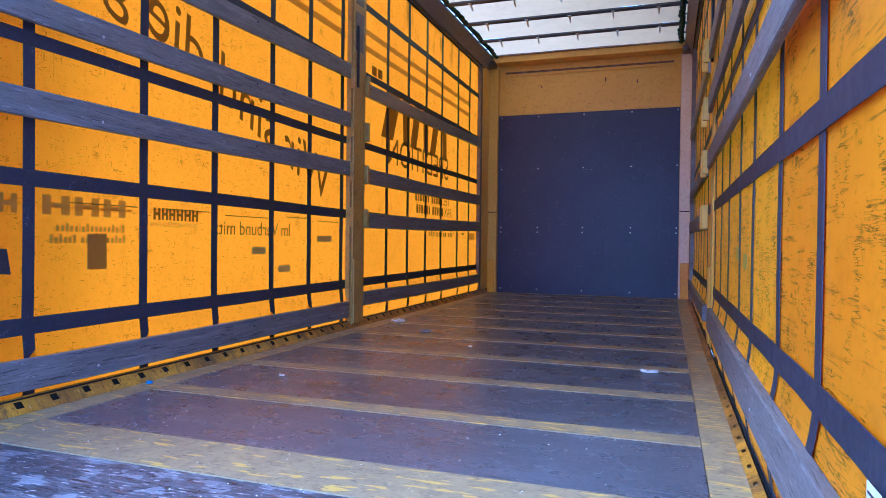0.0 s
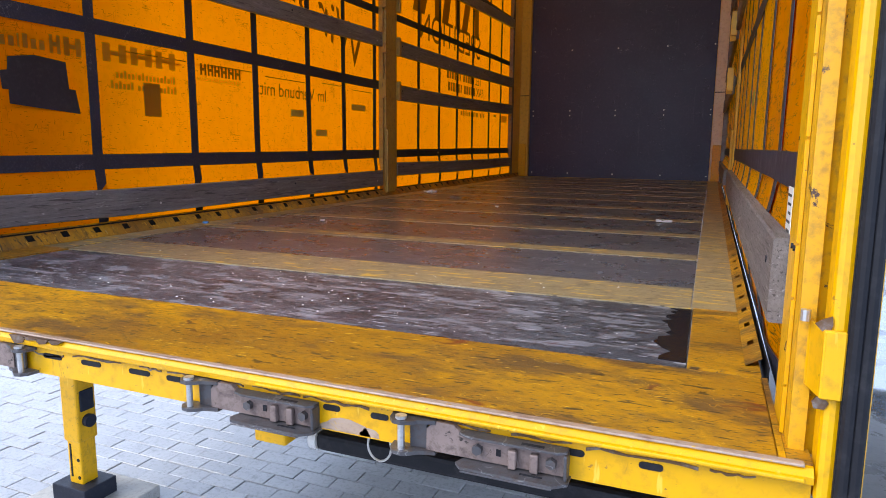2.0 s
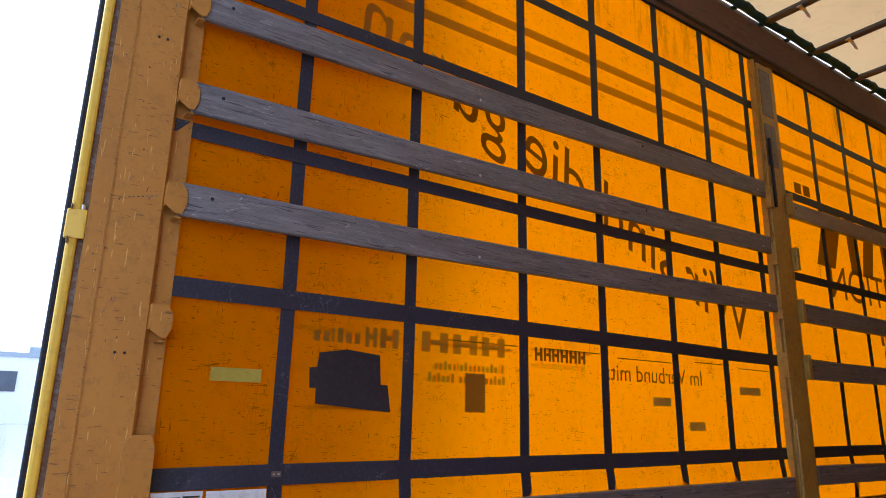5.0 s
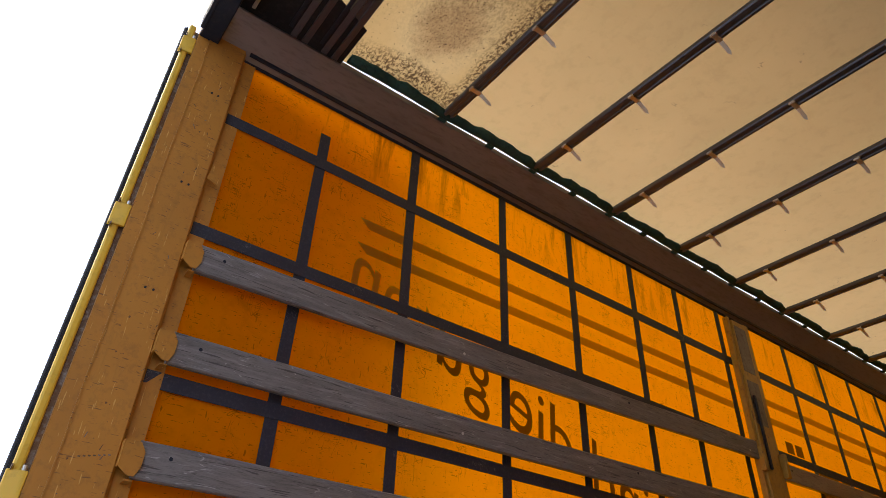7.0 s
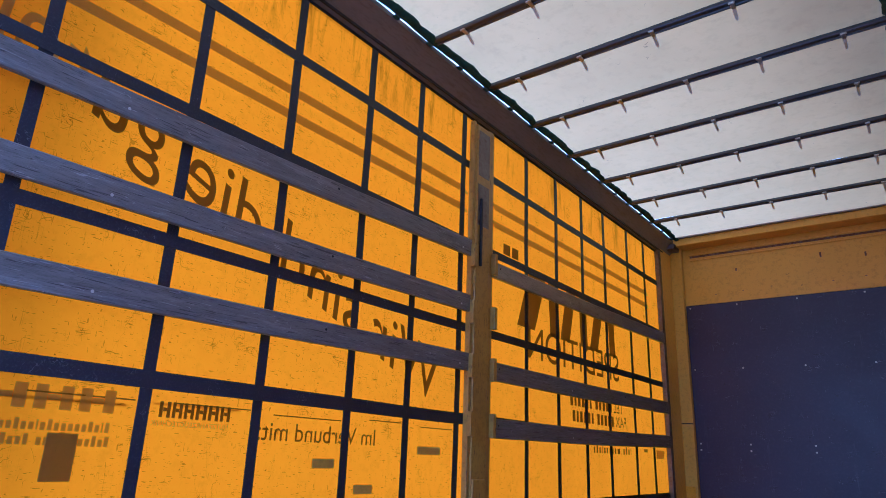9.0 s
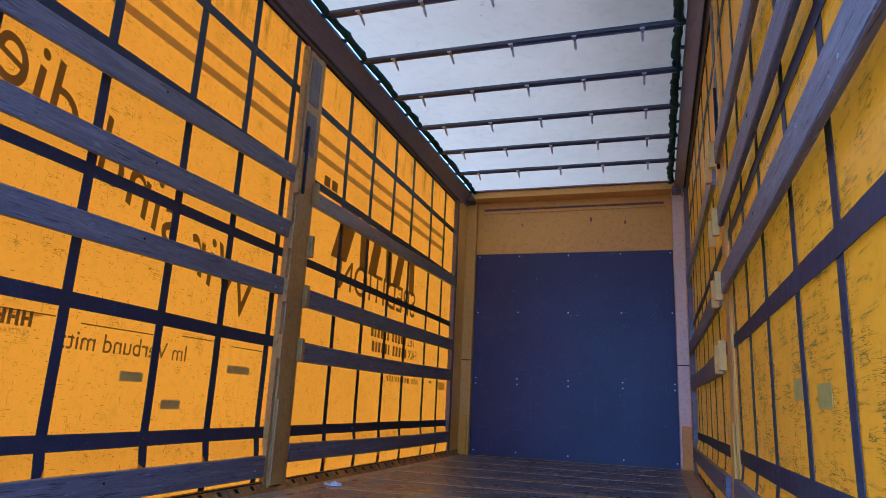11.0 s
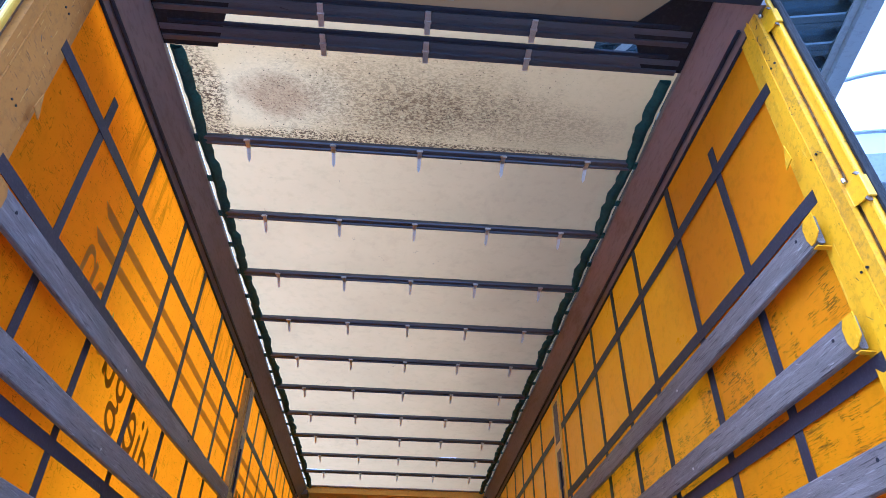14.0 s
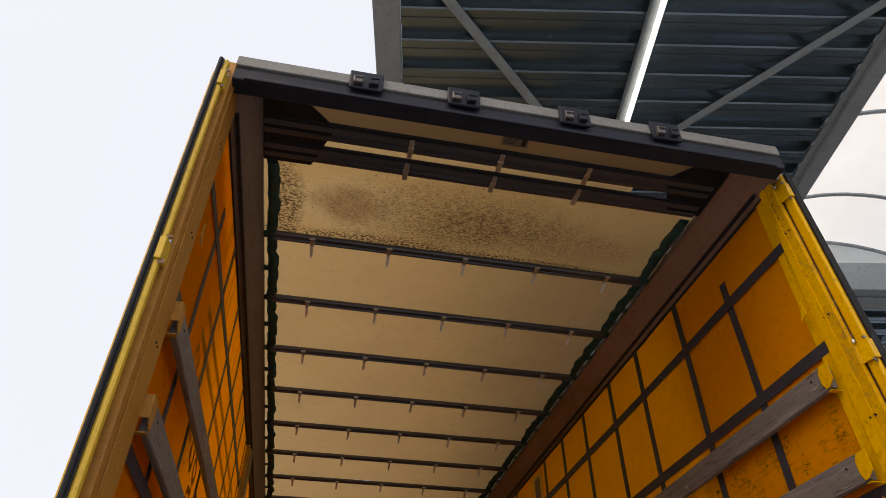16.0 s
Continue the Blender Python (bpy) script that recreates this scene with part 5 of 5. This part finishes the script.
# ---- rear doors, folded back along the outside ----
def rear_door(s):
    a = POST_Y[s][0]
    r, k = (a - 0.043, 0.02) if s < 0 else (a - 0.05, 0.0)
    d = thing("door_1" if s < 0 else "door_2", (s * 1.28, 0.8, 0), "yellow steel rear door folded open along the outside, black seal", "door", "rear doors", "structure")
    turn = Matrix.Translation((s * 1.285, r, 0)) @ Matrix.Rotation(radians(-3.5 if s > 0 else 13), 4, "Z") @ Matrix.Translation((-s * 1.285, -r, 0))
    bm = block(min(s * (1.277 - k * 0.6), s * (1.302 - k)), max(s * (1.277 - k * 0.6), s * (1.302 - k)), r + (0.05 if s < 0 else 0.0), 1.37, -0.06, 2.80, 0.004)
    bmesh.ops.transform(bm, matrix=turn, verts=bm.verts)
    part("panel", bm, PAINT, d)
    w = 0.028 if s < 0 else 0.0495
    part("edge_tube", block(min(s * (1.252 - k), s * (1.274 - k)), max(s * (1.252 - k), s * (1.274 - k)), r, r + w, -0.05, 2.82, 0.008), PAINT if s > 0 else PAINT_BEIGE, d, "yellow edge tube")
    bm = bmesh.new()
    for x in (1.279, 1.291) if s > 0 else (1.262,):
        rod(bm, (s * x, r - 0.006, -0.1), (s * x, r - 0.006, 2.81), 0.008, 10)
    cuboid(bm, min(s * (1.27 - k), s * (1.299 if s > 0 else 1.268)), max(s * (1.27 - k), s * (1.299 if s > 0 else 1.268)), r - 0.006, r - 0.0005, -0.1, 2.81)
    part("seal", bm, RUBBER, d, "black rubber seal")
    for z in (0.13, 0.99, 1.85, 2.70):
        bm = bmesh.new()
        q = r - 0.008
        hx = 1.224 if s < 0 else 1.238
        prism(bm, [(s * hx, a - 0.001), (s * hx, a - 0.010), (s * (1.246 - k * 0.8), q), (s * (1.270 - k), q), (s * (1.270 - k), q + 0.006), (s * (1.251 - k * 0.7), q + 0.009), (s * 1.236, a - 0.001)], "z", z - 0.042, z + 0.042)
        bmesh.ops.bevel(bm, geom=list(bm.edges), offset=0.002, segments=1, affect="EDGES")
        h = part("hinge", bm, PAINT if s > 0 else PAINT_BEIGE, d, "chipped yellow hinge plate")
        bm = bmesh.new()
        rod(bm, (s * 1.230, a - 0.013, z + 0.042), (s * 1.230, a - 0.013, z + 0.056), 0.006, 10)
        part("hinge_pin", bm, ZINC, h, "bright hinge pin")
        for e in (-1, 1):
            bm = bmesh.new()
            rng = random.Random(int(z * 100) + e)
            pts = [(s * (1.248 - k + 0.012 * math.cos(i * 1.05) * rng.uniform(0.5, 1.2)), z + e * 0.048 + 0.010 * math.sin(i * 1.05) * rng.uniform(0.5, 1.2)) for i in range(6)]
            prism(bm, pts, "y", r - 0.001, r + 0.002)
            part("bare_patch", bm, RUST, h, "dark bare patch")
    return d


for s in (-1, 1):
    door = rear_door(s)
    if s > 0:
        lean_forward(door, 9.0, 0.04, 0.04)


# ---- canopy over the yard, set at an angle to the box ----
CORR = worn("grey_corrugated_steel", (0.20, 0.28, 0.33), (0.17, 0.24, 0.285), (0.09, 0.12, 0.14), 0.12, 0.7, 18, stretch=(0.35, 3, 1), rough=0.2, metal=0.75, bump=0.04, spec=0.5)
FRAME = worn("grey_painted_steel", (0.31, 0.37, 0.41), (0.27, 0.325, 0.36), (0.15, 0.15, 0.15), 0.15, 1.5, 25, rough=0.42, bump=0.05, spots=((0.12, 0.12, 0.12), 40, 0.76))
GLAZE = worn("milky_skylight", (0.7, 0.7, 0.68), (0.64, 0.64, 0.62), (0.4, 0.4, 0.4), 0.1, 1.0, 15, rough=0.5, bump=0.02, through=(0.95, 0.95, 0.93), share=0.8)
canopy = thing("canopy", (1.5, 6, 4.4), "grey corrugated steel yard canopy with a milky vaulted skylight", "canopy")
YARD = Matrix.Rotation(radians(-10.2), 4, "Z")
CV0, CV1, CZ = -0.6, 21.0, 4.4


def turned(name, bm, material, parent, label="", smooth=False):
    bmesh.ops.transform(bm, matrix=YARD, verts=bm.verts)
    return part(name, bm, material, parent, label, smooth)


def corrugated(u0, u1, v0, v1, z):
    """Trapezoid sheeting: low flanges with a groove, steep webs, recessed high flanges."""
    bm = bmesh.new()
    prof, v = [], v0
    while v < v1:
        prof += [(v, z), (v + 0.045, z), (v + 0.049, z + 0.008), (v + 0.058, z + 0.008), (v + 0.062, z), (v + 0.088, z), (v + 0.094, z + 0.016), (v + 0.118, z + 0.016), (v + 0.126, z + 0.08), (v + 0.214, z + 0.08), (v + 0.221, z + 0.007)]
        v += 0.232
    low = [(bm.verts.new((u0, a, b)), bm.verts.new((u1, a, b))) for a, b in prof]
    for a, b in zip(low, low[1:]):
        bm.faces.new((a[0], b[0], b[1], a[1]))
    return bm


turned("sheeting", corrugated(-0.66, 2.558, CV0 + 0.148, CV1, CZ + 0.05), CORR, canopy, "dark grey corrugated sheeting")
turned("sheeting", corrugated(2.68, 4.70, 3.92, CV1, CZ + 0.05), CORR, canopy, "dark grey corrugated sheeting")
turned("sheeting", corrugated(4.84, 12.0, CV0 + 0.148, CV1, CZ + 0.05), CORR, canopy, "dark grey corrugated sheeting")
for v in (3.9, 15.0):
    turned("column", block(11.9, 12.1, v - 0.1, v + 0.1, GROUND, CZ - 0.1), FRAME, canopy, "grey steel column")
turned("edge_beam", block(-0.835, -0.662, CV0, CV1, CZ, CZ + 0.24, 0.006), FRAME, canopy, "grey steel edge beam")
turned("edge_beam", block(12.0, 12.16, CV0, CV1, CZ, CZ + 0.24, 0.006), FRAME, canopy, "grey steel edge beam")
for u in (2.505, 4.70):
    beam = turned("valley_beam", block(u + 0.055, u + 0.175, CV0, CV1, CZ, CZ + 0.36, 0.004), FRAME, canopy, "grey steel beam beside the skylight")
    turned("flange", block(u, u + 0.053, CV0, CV1, CZ + 0.034, CZ + 0.048, 0.003), FRAME, beam)
turned("gable_beam", block(2.685, 4.75, 3.58, 3.70, CZ, CZ + 0.34, 0.004), FRAME, canopy, "grey steel gable beam")
turned("gutter", block(2.685, 4.695, 3.71, 3.90, CZ - 0.02, CZ + 0.10, 0.006), FRAME, canopy, "grey steel gutter")
for v in (3.9, 9.5, 15.0, 21.0):
    turned("cross_beam", block(-0.655, 2.50, v, v + 0.18, CZ - 0.08, CZ + 0.045, 0.004), FRAME, canopy, "grey steel cross beam")
    turned("cross_beam", block(4.88, 11.98, v, v + 0.18, CZ - 0.08, CZ + 0.045, 0.004), FRAME, canopy, "grey steel cross beam")
for a, b in (((-0.66, 0.255), (0.90, 2.16)), ((2.52, 0.448), (0.92, 2.125)), ((0.95, 2.15), (2.5, 3.9)), ((0.88, 2.2), (-0.65, 3.88)), ((5.0, 4.1), (7.6, 6.6)), ((7.7, 4.1), (5.0, 6.7))):
    bm = bmesh.new()
    rod(bm, (*a, CZ + 0.015), (*b, CZ + 0.015), 0.034, 4)
    for p in bm.verts:
        p.co.z = CZ + 0.02 + (p.co.z - CZ - 0.015) * 0.4
    turned("brace", bm, FRAME, canopy, "grey flat diagonal brace")
arc = [(2.55 + 2.06 * i / 14, CZ + 0.35 + 0.30 * (1 - (i / 7 - 1) ** 2)) for i in range(15)]
bm = bmesh.new()
for (a, za), (b, zb) in zip(arc, arc[1:]):
    bm.faces.new([bm.verts.new(p) for p in ((a, CV0, za), (b, CV0, zb), (b, 3.62, zb), (a, 3.62, za))])
bmesh.ops.remove_doubles(bm, verts=bm.verts, dist=0.001)
turned("vault", bm, GLAZE, canopy, "milky white vaulted skylight", True)
turned("gable_pane", prism(bmesh.new(), arc, "y", 3.622, 3.63), GLAZE, canopy, "milky white gable pane")
for v in (0.87, 1.88, 2.89, 3.60):
    bm = bmesh.new()
    for (a, za), (b, zb) in zip(arc, arc[1:]):
        rod(bm, (a, v, za - 0.02), (b, v, zb - 0.02), 0.019, 6)
    turned("vault_rib", bm, FRAME, canopy, "grey arched rib")
LAMP, nt = graph("fluorescent_tube")
em = node(nt, "ShaderNodeEmission", Color=(0.76, 0.98, 1.4, 1), Strength=4.0)
nt.links.new(em.outputs[0], nt.nodes.new("ShaderNodeOutputMaterial").inputs[0])
for u, v0, v1 in ((0.955, -0.30, 1.57), (5.19, 5.0, 6.15)):
    lamp = thing("strip_light", YARD @ Vector((u, v1, CZ)), "white fluorescent strip light under the canopy", "lamp", "strip lights")
    turned("housing", block(u - 0.035, u + 0.045, v0, v1, CZ - 0.005, CZ + 0.045, 0.01), FRAME, lamp)
    turned("end_cap", block(u - 0.02, u + 0.06, v1 + 0.001, v1 + 0.03, CZ - 0.03, CZ + 0.04, 0.006), ZINC, lamp, "pale lamp end cap")
    bm = bmesh.new()
    rod(bm, (u + 0.03, v0 + 0.05, CZ - 0.025), (u + 0.03, v1 - 0.03, CZ - 0.025), 0.017, 12)
    turned("tube", bm, LAMP, lamp, "glowing white tube")

# ---- yard: distance ----
WALLW = worn("white_cladding", (0.75, 0.76, 0.78), (0.7, 0.71, 0.73), (0.5, 0.5, 0.5), 0.15, 0.3, 5, rough=0.5)
GLASS = worn("dark_window", (0.05, 0.07, 0.09), (0.07, 0.09, 0.11), (0.1, 0.1, 0.1), 0.1, 1, 10, rough=0.1)
hall = thing("white_hall", (-62, -6, GROUND), "low white flat-roofed industrial building across the yard", "building")
part("wall", block(-70, -60, -30, 5, GROUND, 4.0), WALLW, hall)
part("parapet", block(-70.2, -59.9, -30.2, 5.2, 4.0, 4.35), FRAME, hall)
for k in range(6):
    part("window", block(-60.0, -59.9, -26 + 5 * k, -23 + 5 * k, 1.4, 2.9), GLASS, hall)
for y in (-1.0, 2.6):
    part("roof_unit", block(-63, -61.5, y, y + 1.2, 4.35, 4.95, 0.05), FRAME, hall)

FENCE_Y = 25.0
fence = thing("fence", (6, FENCE_Y, GROUND), "pale galvanised bar fence along the yard", "fence")
for k in range(64):
    part("bar", block(2.0 + 0.16 * k, 2.025 + 0.16 * k, FENCE_Y, FENCE_Y + 0.025, GROUND + 0.1, GROUND + 1.55), ZINC, fence)
for z in (0.2, 1.4):
    part("rail", block(2, 12.2, FENCE_Y - 0.02, FENCE_Y + 0.04, GROUND + z, GROUND + z + 0.05), ZINC, fence)
for k in range(5):
    part("post", block(1.95 + 2.5 * k, 2.05 + 2.5 * k, FENCE_Y - 0.03, FENCE_Y + 0.07, GROUND, GROUND + 1.6), ZINC, fence)
pallet = thing("pallet", (5.8, 20.3, GROUND), "dark pallet lying on the wet yard", "pallet")
for dx in (-0.5, -0.05, 0.4):
    part("runner", block(5.8 + dx, 5.9 + dx, 19.9, 20.7, GROUND, GROUND + 0.1), RUBBER, pallet)
for k in range(5):
    part("deck_board", block(5.25, 6.35, 19.9 + 0.17 * k, 20.03 + 0.17 * k, GROUND + 0.1, GROUND + 0.14), RUBBER, pallet)


def car(x, y, paint, label):
    c = thing("car", (x, y, GROUND), label, "car", "parked cars")
    g = GROUND
    bm = bmesh.new()
    prism(bm, [(y - 2.1, g + 0.35), (y + 2.1, g + 0.35), (y + 2.15, g + 0.75), (y + 1.2, g + 0.95), (y + 0.7, g + 1.42), (y - 1.3, g + 1.45), (y - 2.0, g + 1.0), (y - 2.15, g + 0.6)], "x", x - 0.85, x + 0.85)
    bmesh.ops.bevel(bm, geom=list(bm.edges), offset=0.08, segments=2, affect="EDGES")
    part("body", bm, paint, c)
    part("rear_window", block(x - 0.65, x + 0.65, y - 1.75, y - 1.72, g + 1.0, g + 1.36, rot=Matrix.Rotation(radians(-58 + 90 - 70), 4, "X")), GLASS, c)
    part("bumper", block(x - 0.82, x + 0.82, y - 2.22, y - 2.1, g + 0.38, g + 0.6, 0.04), RUBBER, c)
    for s in (-1, 1):
        part("tail_light", block(x + s * 0.7 - 0.1, x + s * 0.7 + 0.1, y - 2.2, y - 2.05, g + 0.75, g + 0.98, 0.03), RED, c, "red tail light")
        for yy in (-1.35, 1.3):
            bm = bmesh.new()
            rod(bm, (x + s * 0.7, y + yy, g + 0.32), (x + s * 0.88, y + yy, g + 0.32), 0.32, 20)
            part("wheel", bm, RUBBER, c)
    return c


RED = worn("red_plastic", (0.45, 0.02, 0.02), (0.4, 0.02, 0.02), (0.2, 0.02, 0.02), 0.1, 4, 30, rough=0.25)
NAVY = worn("dark_blue_car_paint", (0.02, 0.03, 0.07), (0.025, 0.035, 0.08), (0.06, 0.06, 0.07), 0.1, 1, 10, rough=0.2, coat=0.5)
MAROON = worn("dark_red_car_paint", (0.25, 0.02, 0.03), (0.22, 0.02, 0.03), (0.1, 0.06, 0.06), 0.1, 1, 10, rough=0.2, coat=0.5)
WHITE_PAINT = worn("white_vehicle_paint", (0.75, 0.76, 0.77), (0.7, 0.71, 0.72), (0.4, 0.4, 0.4), 0.15, 0.5, 8, rough=0.35)
car(6.35, 30.0, NAVY, "dark blue parked car seen from behind")
car(9.4, 30.5, MAROON, "dark red parked car seen from behind")
for x, y, w in ((9.0, 50, 4.5), (13.5, 53, 5.0), (18.5, 55, 5.5)):
    v = thing("parked_van", (x, y, GROUND), "white parked van far across the yard", "van", "parked vans")
    part("body", block(x - w / 2, x + w / 2, y, y + 2, GROUND + 0.4, GROUND + 2.3, 0.15), WHITE_PAINT, v)
    part("window", block(x - w / 2 + 0.4, x - w / 2 + 1.3, y - 0.03, y + 0.02, GROUND + 1.4, GROUND + 2.0), GLASS, v)
    for dx in (-w / 3, w / 3):
        bm = bmesh.new()
        rod(bm, (x + dx, y - 0.02, GROUND + 0.36), (x + dx, y + 0.25, GROUND + 0.36), 0.36, 16)
        part("wheel", bm, RUBBER, v)

# Leaf colours are paled to blue-grey to stand for distance haze.
LEAF_HAZED = worn("hazed_foliage", (0.27, 0.32, 0.32), (0.31, 0.36, 0.36), (0.20, 0.24, 0.24), 0.4, 0.6, 8, rough=0.7, through=(0.38, 0.45, 0.44), share=0.5)
BARK = worn("bark", (0.10, 0.08, 0.06), (0.07, 0.055, 0.04), (0.03, 0.03, 0.02), 0.5, 4, 30, rough=0.9, bump=0.5)


def tree(x, y, h, seed):
    rng = random.Random(seed)
    t = thing("tree", (x, y, GROUND), "leafy deciduous tree beyond the fence, its colour paled for distance haze", "tree", "trees beyond the fence")
    bm = bmesh.new()
    bmesh.ops.create_cone(bm, cap_ends=True, segments=8, radius1=0.25, radius2=0.1, depth=h * 0.6, matrix=Matrix.Translation((x, y, GROUND + h * 0.3)))
    for _ in range(7):
        a, up = rng.uniform(0, 6.28), rng.uniform(0.35, 0.6)
        rod(bm, (x, y, GROUND + h * up), (x + math.cos(a) * h * 0.25, y + math.sin(a) * h * 0.25, GROUND + h * (up + 0.22)), 0.06, 5)
    part("trunk", bm, BARK, t)
    verts, faces = [], []
    blobs = [(rng.gauss(0, h * 0.17), rng.gauss(0, h * 0.17), h * rng.uniform(0.42, 0.9), h * rng.uniform(0.09, 0.17)) for _ in range(16)]
    for bx, by, bz, r in blobs:
        for _ in range(170):
            d = Vector((rng.gauss(0, 1), rng.gauss(0, 1), rng.gauss(0, 1))).normalized() * r * rng.uniform(0.6, 1.1)
            p = Vector((x + bx, y + by, GROUND + bz)) + d
            u = Vector((rng.gauss(0, 1), rng.gauss(0, 1), rng.gauss(0, 1))).normalized()
            w = u.orthogonal().normalized()
            sz = rng.uniform(0.14, 0.3)
            i = len(verts)
            verts += [p - u * sz, p + w * sz * 0.6, p + u * sz, p - w * sz * 0.6]
            faces.append((i, i + 1, i + 2, i + 3))
    me = bpy.data.meshes.new("crown")
    me.from_pydata(verts, [], faces)
    me.materials.append(LEAF_HAZED)
    ob = new("crown", me)
    ob.parent, ob.matrix_parent_inverse = t, Matrix.Translation(-t.location)
    return t


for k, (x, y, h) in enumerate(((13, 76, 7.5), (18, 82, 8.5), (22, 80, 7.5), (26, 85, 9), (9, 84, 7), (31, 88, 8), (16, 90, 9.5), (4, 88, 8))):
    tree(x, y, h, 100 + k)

# ---- ground and pavers ----
WET = worn("wet_yard_surface", (0.16, 0.155, 0.15), (0.22, 0.215, 0.21), (0.09, 0.09, 0.09), 0.4, 0.6, 25, rough=0.3, bump=0.3)
nt = WET.node_tree
pool = span(nt, noise_out(nt, coords(nt), 0.55, 6, 0.6, 0.4), 0.47, 0.53)
shine, wetness = nt.nodes.new("ShaderNodeBsdfGlossy"), nt.nodes.new("ShaderNodeMixShader")
shine.inputs["Color"].default_value, shine.inputs["Roughness"].default_value = (0.55, 0.57, 0.6, 1), 0.03
weight = nt.nodes.new("ShaderNodeMath")
weight.operation = "MULTIPLY"
weight.inputs[1].default_value = 0.7
nt.links.new(pool, weight.inputs[0])
nt.links.new(weight.outputs[0], wetness.inputs[0])
base_out = [n for n in nt.nodes if n.type == "BSDF_PRINCIPLED"][0]
end_node = [n for n in nt.nodes if n.type == "OUTPUT_MATERIAL"][0]
nt.links.new(base_out.outputs[0], wetness.inputs[1])
nt.links.new(shine.outputs[0], wetness.inputs[2])
nt.links.new(wetness.outputs[0], end_node.inputs[0])
bm = bmesh.new()
bmesh.ops.create_grid(bm, x_segments=2, y_segments=2, size=900, matrix=Matrix.Translation((0, 0, GROUND - 0.06)))
tagged(part("ground", bm, WET), "wet grey yard surface with puddles", "ground", kind="structure")
road = part("road", block(0.905, 60, -40, 70, GROUND - 0.1, GROUND - 0.002), WET)
tagged(road, "wet asphalt yard with shallow puddles", "road", kind="structure")
PAVER = worn("wet_grey_paver", (0.36, 0.365, 0.37), (0.29, 0.295, 0.30), (0.15, 0.15, 0.155), 0.3, 3, 60, rough=0.14, bump=0.2)
pavement = thing("pavement", (-1, 1.5, GROUND), "wet pale grey concrete block paving", "pavement", kind="structure")
one = bmesh.new()
cuboid(one, -0.0842, 0.0842, -0.0417, 0.0417, -0.05, 0.0)
bmesh.ops.bevel(one, geom=[e for e in one.edges if all(v.co.z > -0.01 for v in e.verts)], offset=0.0025, segments=1, affect="EDGES")
shared = bpy.data.meshes.new("paver")
one.to_mesh(shared)
one.free()
shared.materials.append(PAVER)
shape_v, shape_f = [v.co.copy() for v in shared.vertices], [tuple(p.vertices) for p in shared.polygons]
rest_v, rest_f = [], []
rng = random.Random(5)
for j in range(-40, 110):
    for i in range(-60, 6):
        x, y = i * 0.17 + (0.085 if j % 2 else 0), j * 0.085
        if x > 0.82:
            continue
        dz = rng.uniform(-0.003, 0.002)
        if -1.9 < x < 0.3 and 0.85 < y < 2.9 and len(pavement.children) < 290:
            ob = new("paver", shared)
            ob.parent, ob.matrix_parent_inverse = pavement, Matrix.Translation(-pavement.location)
            ob.location = (x, y, GROUND + dz)
        else:
            k = len(rest_v)
            rest_v += [v + Vector((x, y, GROUND + dz)) for v in shape_v]
            rest_f += [tuple(a + k for a in f) for f in shape_f]
me = bpy.data.meshes.new("paving")
me.from_pydata(rest_v, [], rest_f)
me.materials.append(PAVER)
ob = new("paving", me)
ob.parent, ob.matrix_parent_inverse = pavement, Matrix.Translation(-pavement.location)
tagged(ob, kind="stuff")
far = part("outer_paving", block(-60, -10.3, -40, 70, GROUND - 0.1, GROUND - 0.003), PAVER, pavement)


# ---- scraps on the floor ----
def scrap(x, y, size, material, label, seed):
    rng = random.Random(seed)
    bm = bmesh.new()
    n = 7
    pts = [(x + size * rng.uniform(0.5, 1) * math.cos(6.283 * i / n), y + 0.6 * size * rng.uniform(0.5, 1) * math.sin(6.283 * i / n)) for i in range(n)]
    low, high = [bm.verts.new((a, b, 0.0)) for a, b in pts], [bm.verts.new((a, b, 0.004 + size * rng.uniform(0.05, 0.25))) for a, b in pts]
    mid = bm.verts.new((x, y, 0.006))
    bm.faces.new(low[::-1])
    for i in range(n):
        j = (i + 1) % n
        bm.faces.new((low[i], low[j], high[j], high[i]))
        bm.faces.new((high[i], high[j], mid))
    return tagged(part("scrap", bm, material), label, "litter", "scraps on the floor")


BLUE = worn("blue_plastic", (0.05, 0.2, 0.5), (0.06, 0.22, 0.5), (0.1, 0.15, 0.2), 0.2, 10, 80, rough=0.4)
SCRAPS = ((-1.03, 4.35, 0.07, PAPER, "crumpled white paper scrap on the floor"), (-0.62, 3.88, 0.06, WOOD, "thin grey wood splinter on the floor"),
          (0.90, 2.95, 0.05, PAPER, "crumpled pale paper scrap on the floor"), (-1.14, 1.84, 0.03, BLUE, "small blue plastic scrap on the floor"),
          (-0.71, 2.2, 0.02, PAPER, "tiny pale paper scrap on the floor"), (-0.14, 3.35, 0.02, PAPER, "tiny pale paper scrap on the floor"))
for k, (x, y, size, m, label) in enumerate(SCRAPS):
    scrap(x, y, size, m, label, 40 + k)
rng = random.Random(11)
verts, faces = [], []
for _ in range(420):
    x, y, r = rng.uniform(-1.1, 1.06), 0.58 + 6.9 * rng.random() ** 1.6, rng.uniform(0.001, 0.003)
    k = len(verts)
    verts += [(x - r, y - r, 0.001), (x + r, y - r * 0.6, 0.001), (x + r * 0.5, y + r, 0.001), (x, y, 0.001 + r)]
    faces += [(k, k + 1, k + 3), (k + 1, k + 2, k + 3), (k + 2, k, k + 3)]
me = bpy.data.meshes.new("crumbs")
me.from_pydata(verts, [], faces)
me.materials.append(PAPER)
tagged(new("crumbs", me), "pale crumbs and grit scattered on the floor", "litter", kind="stuff")
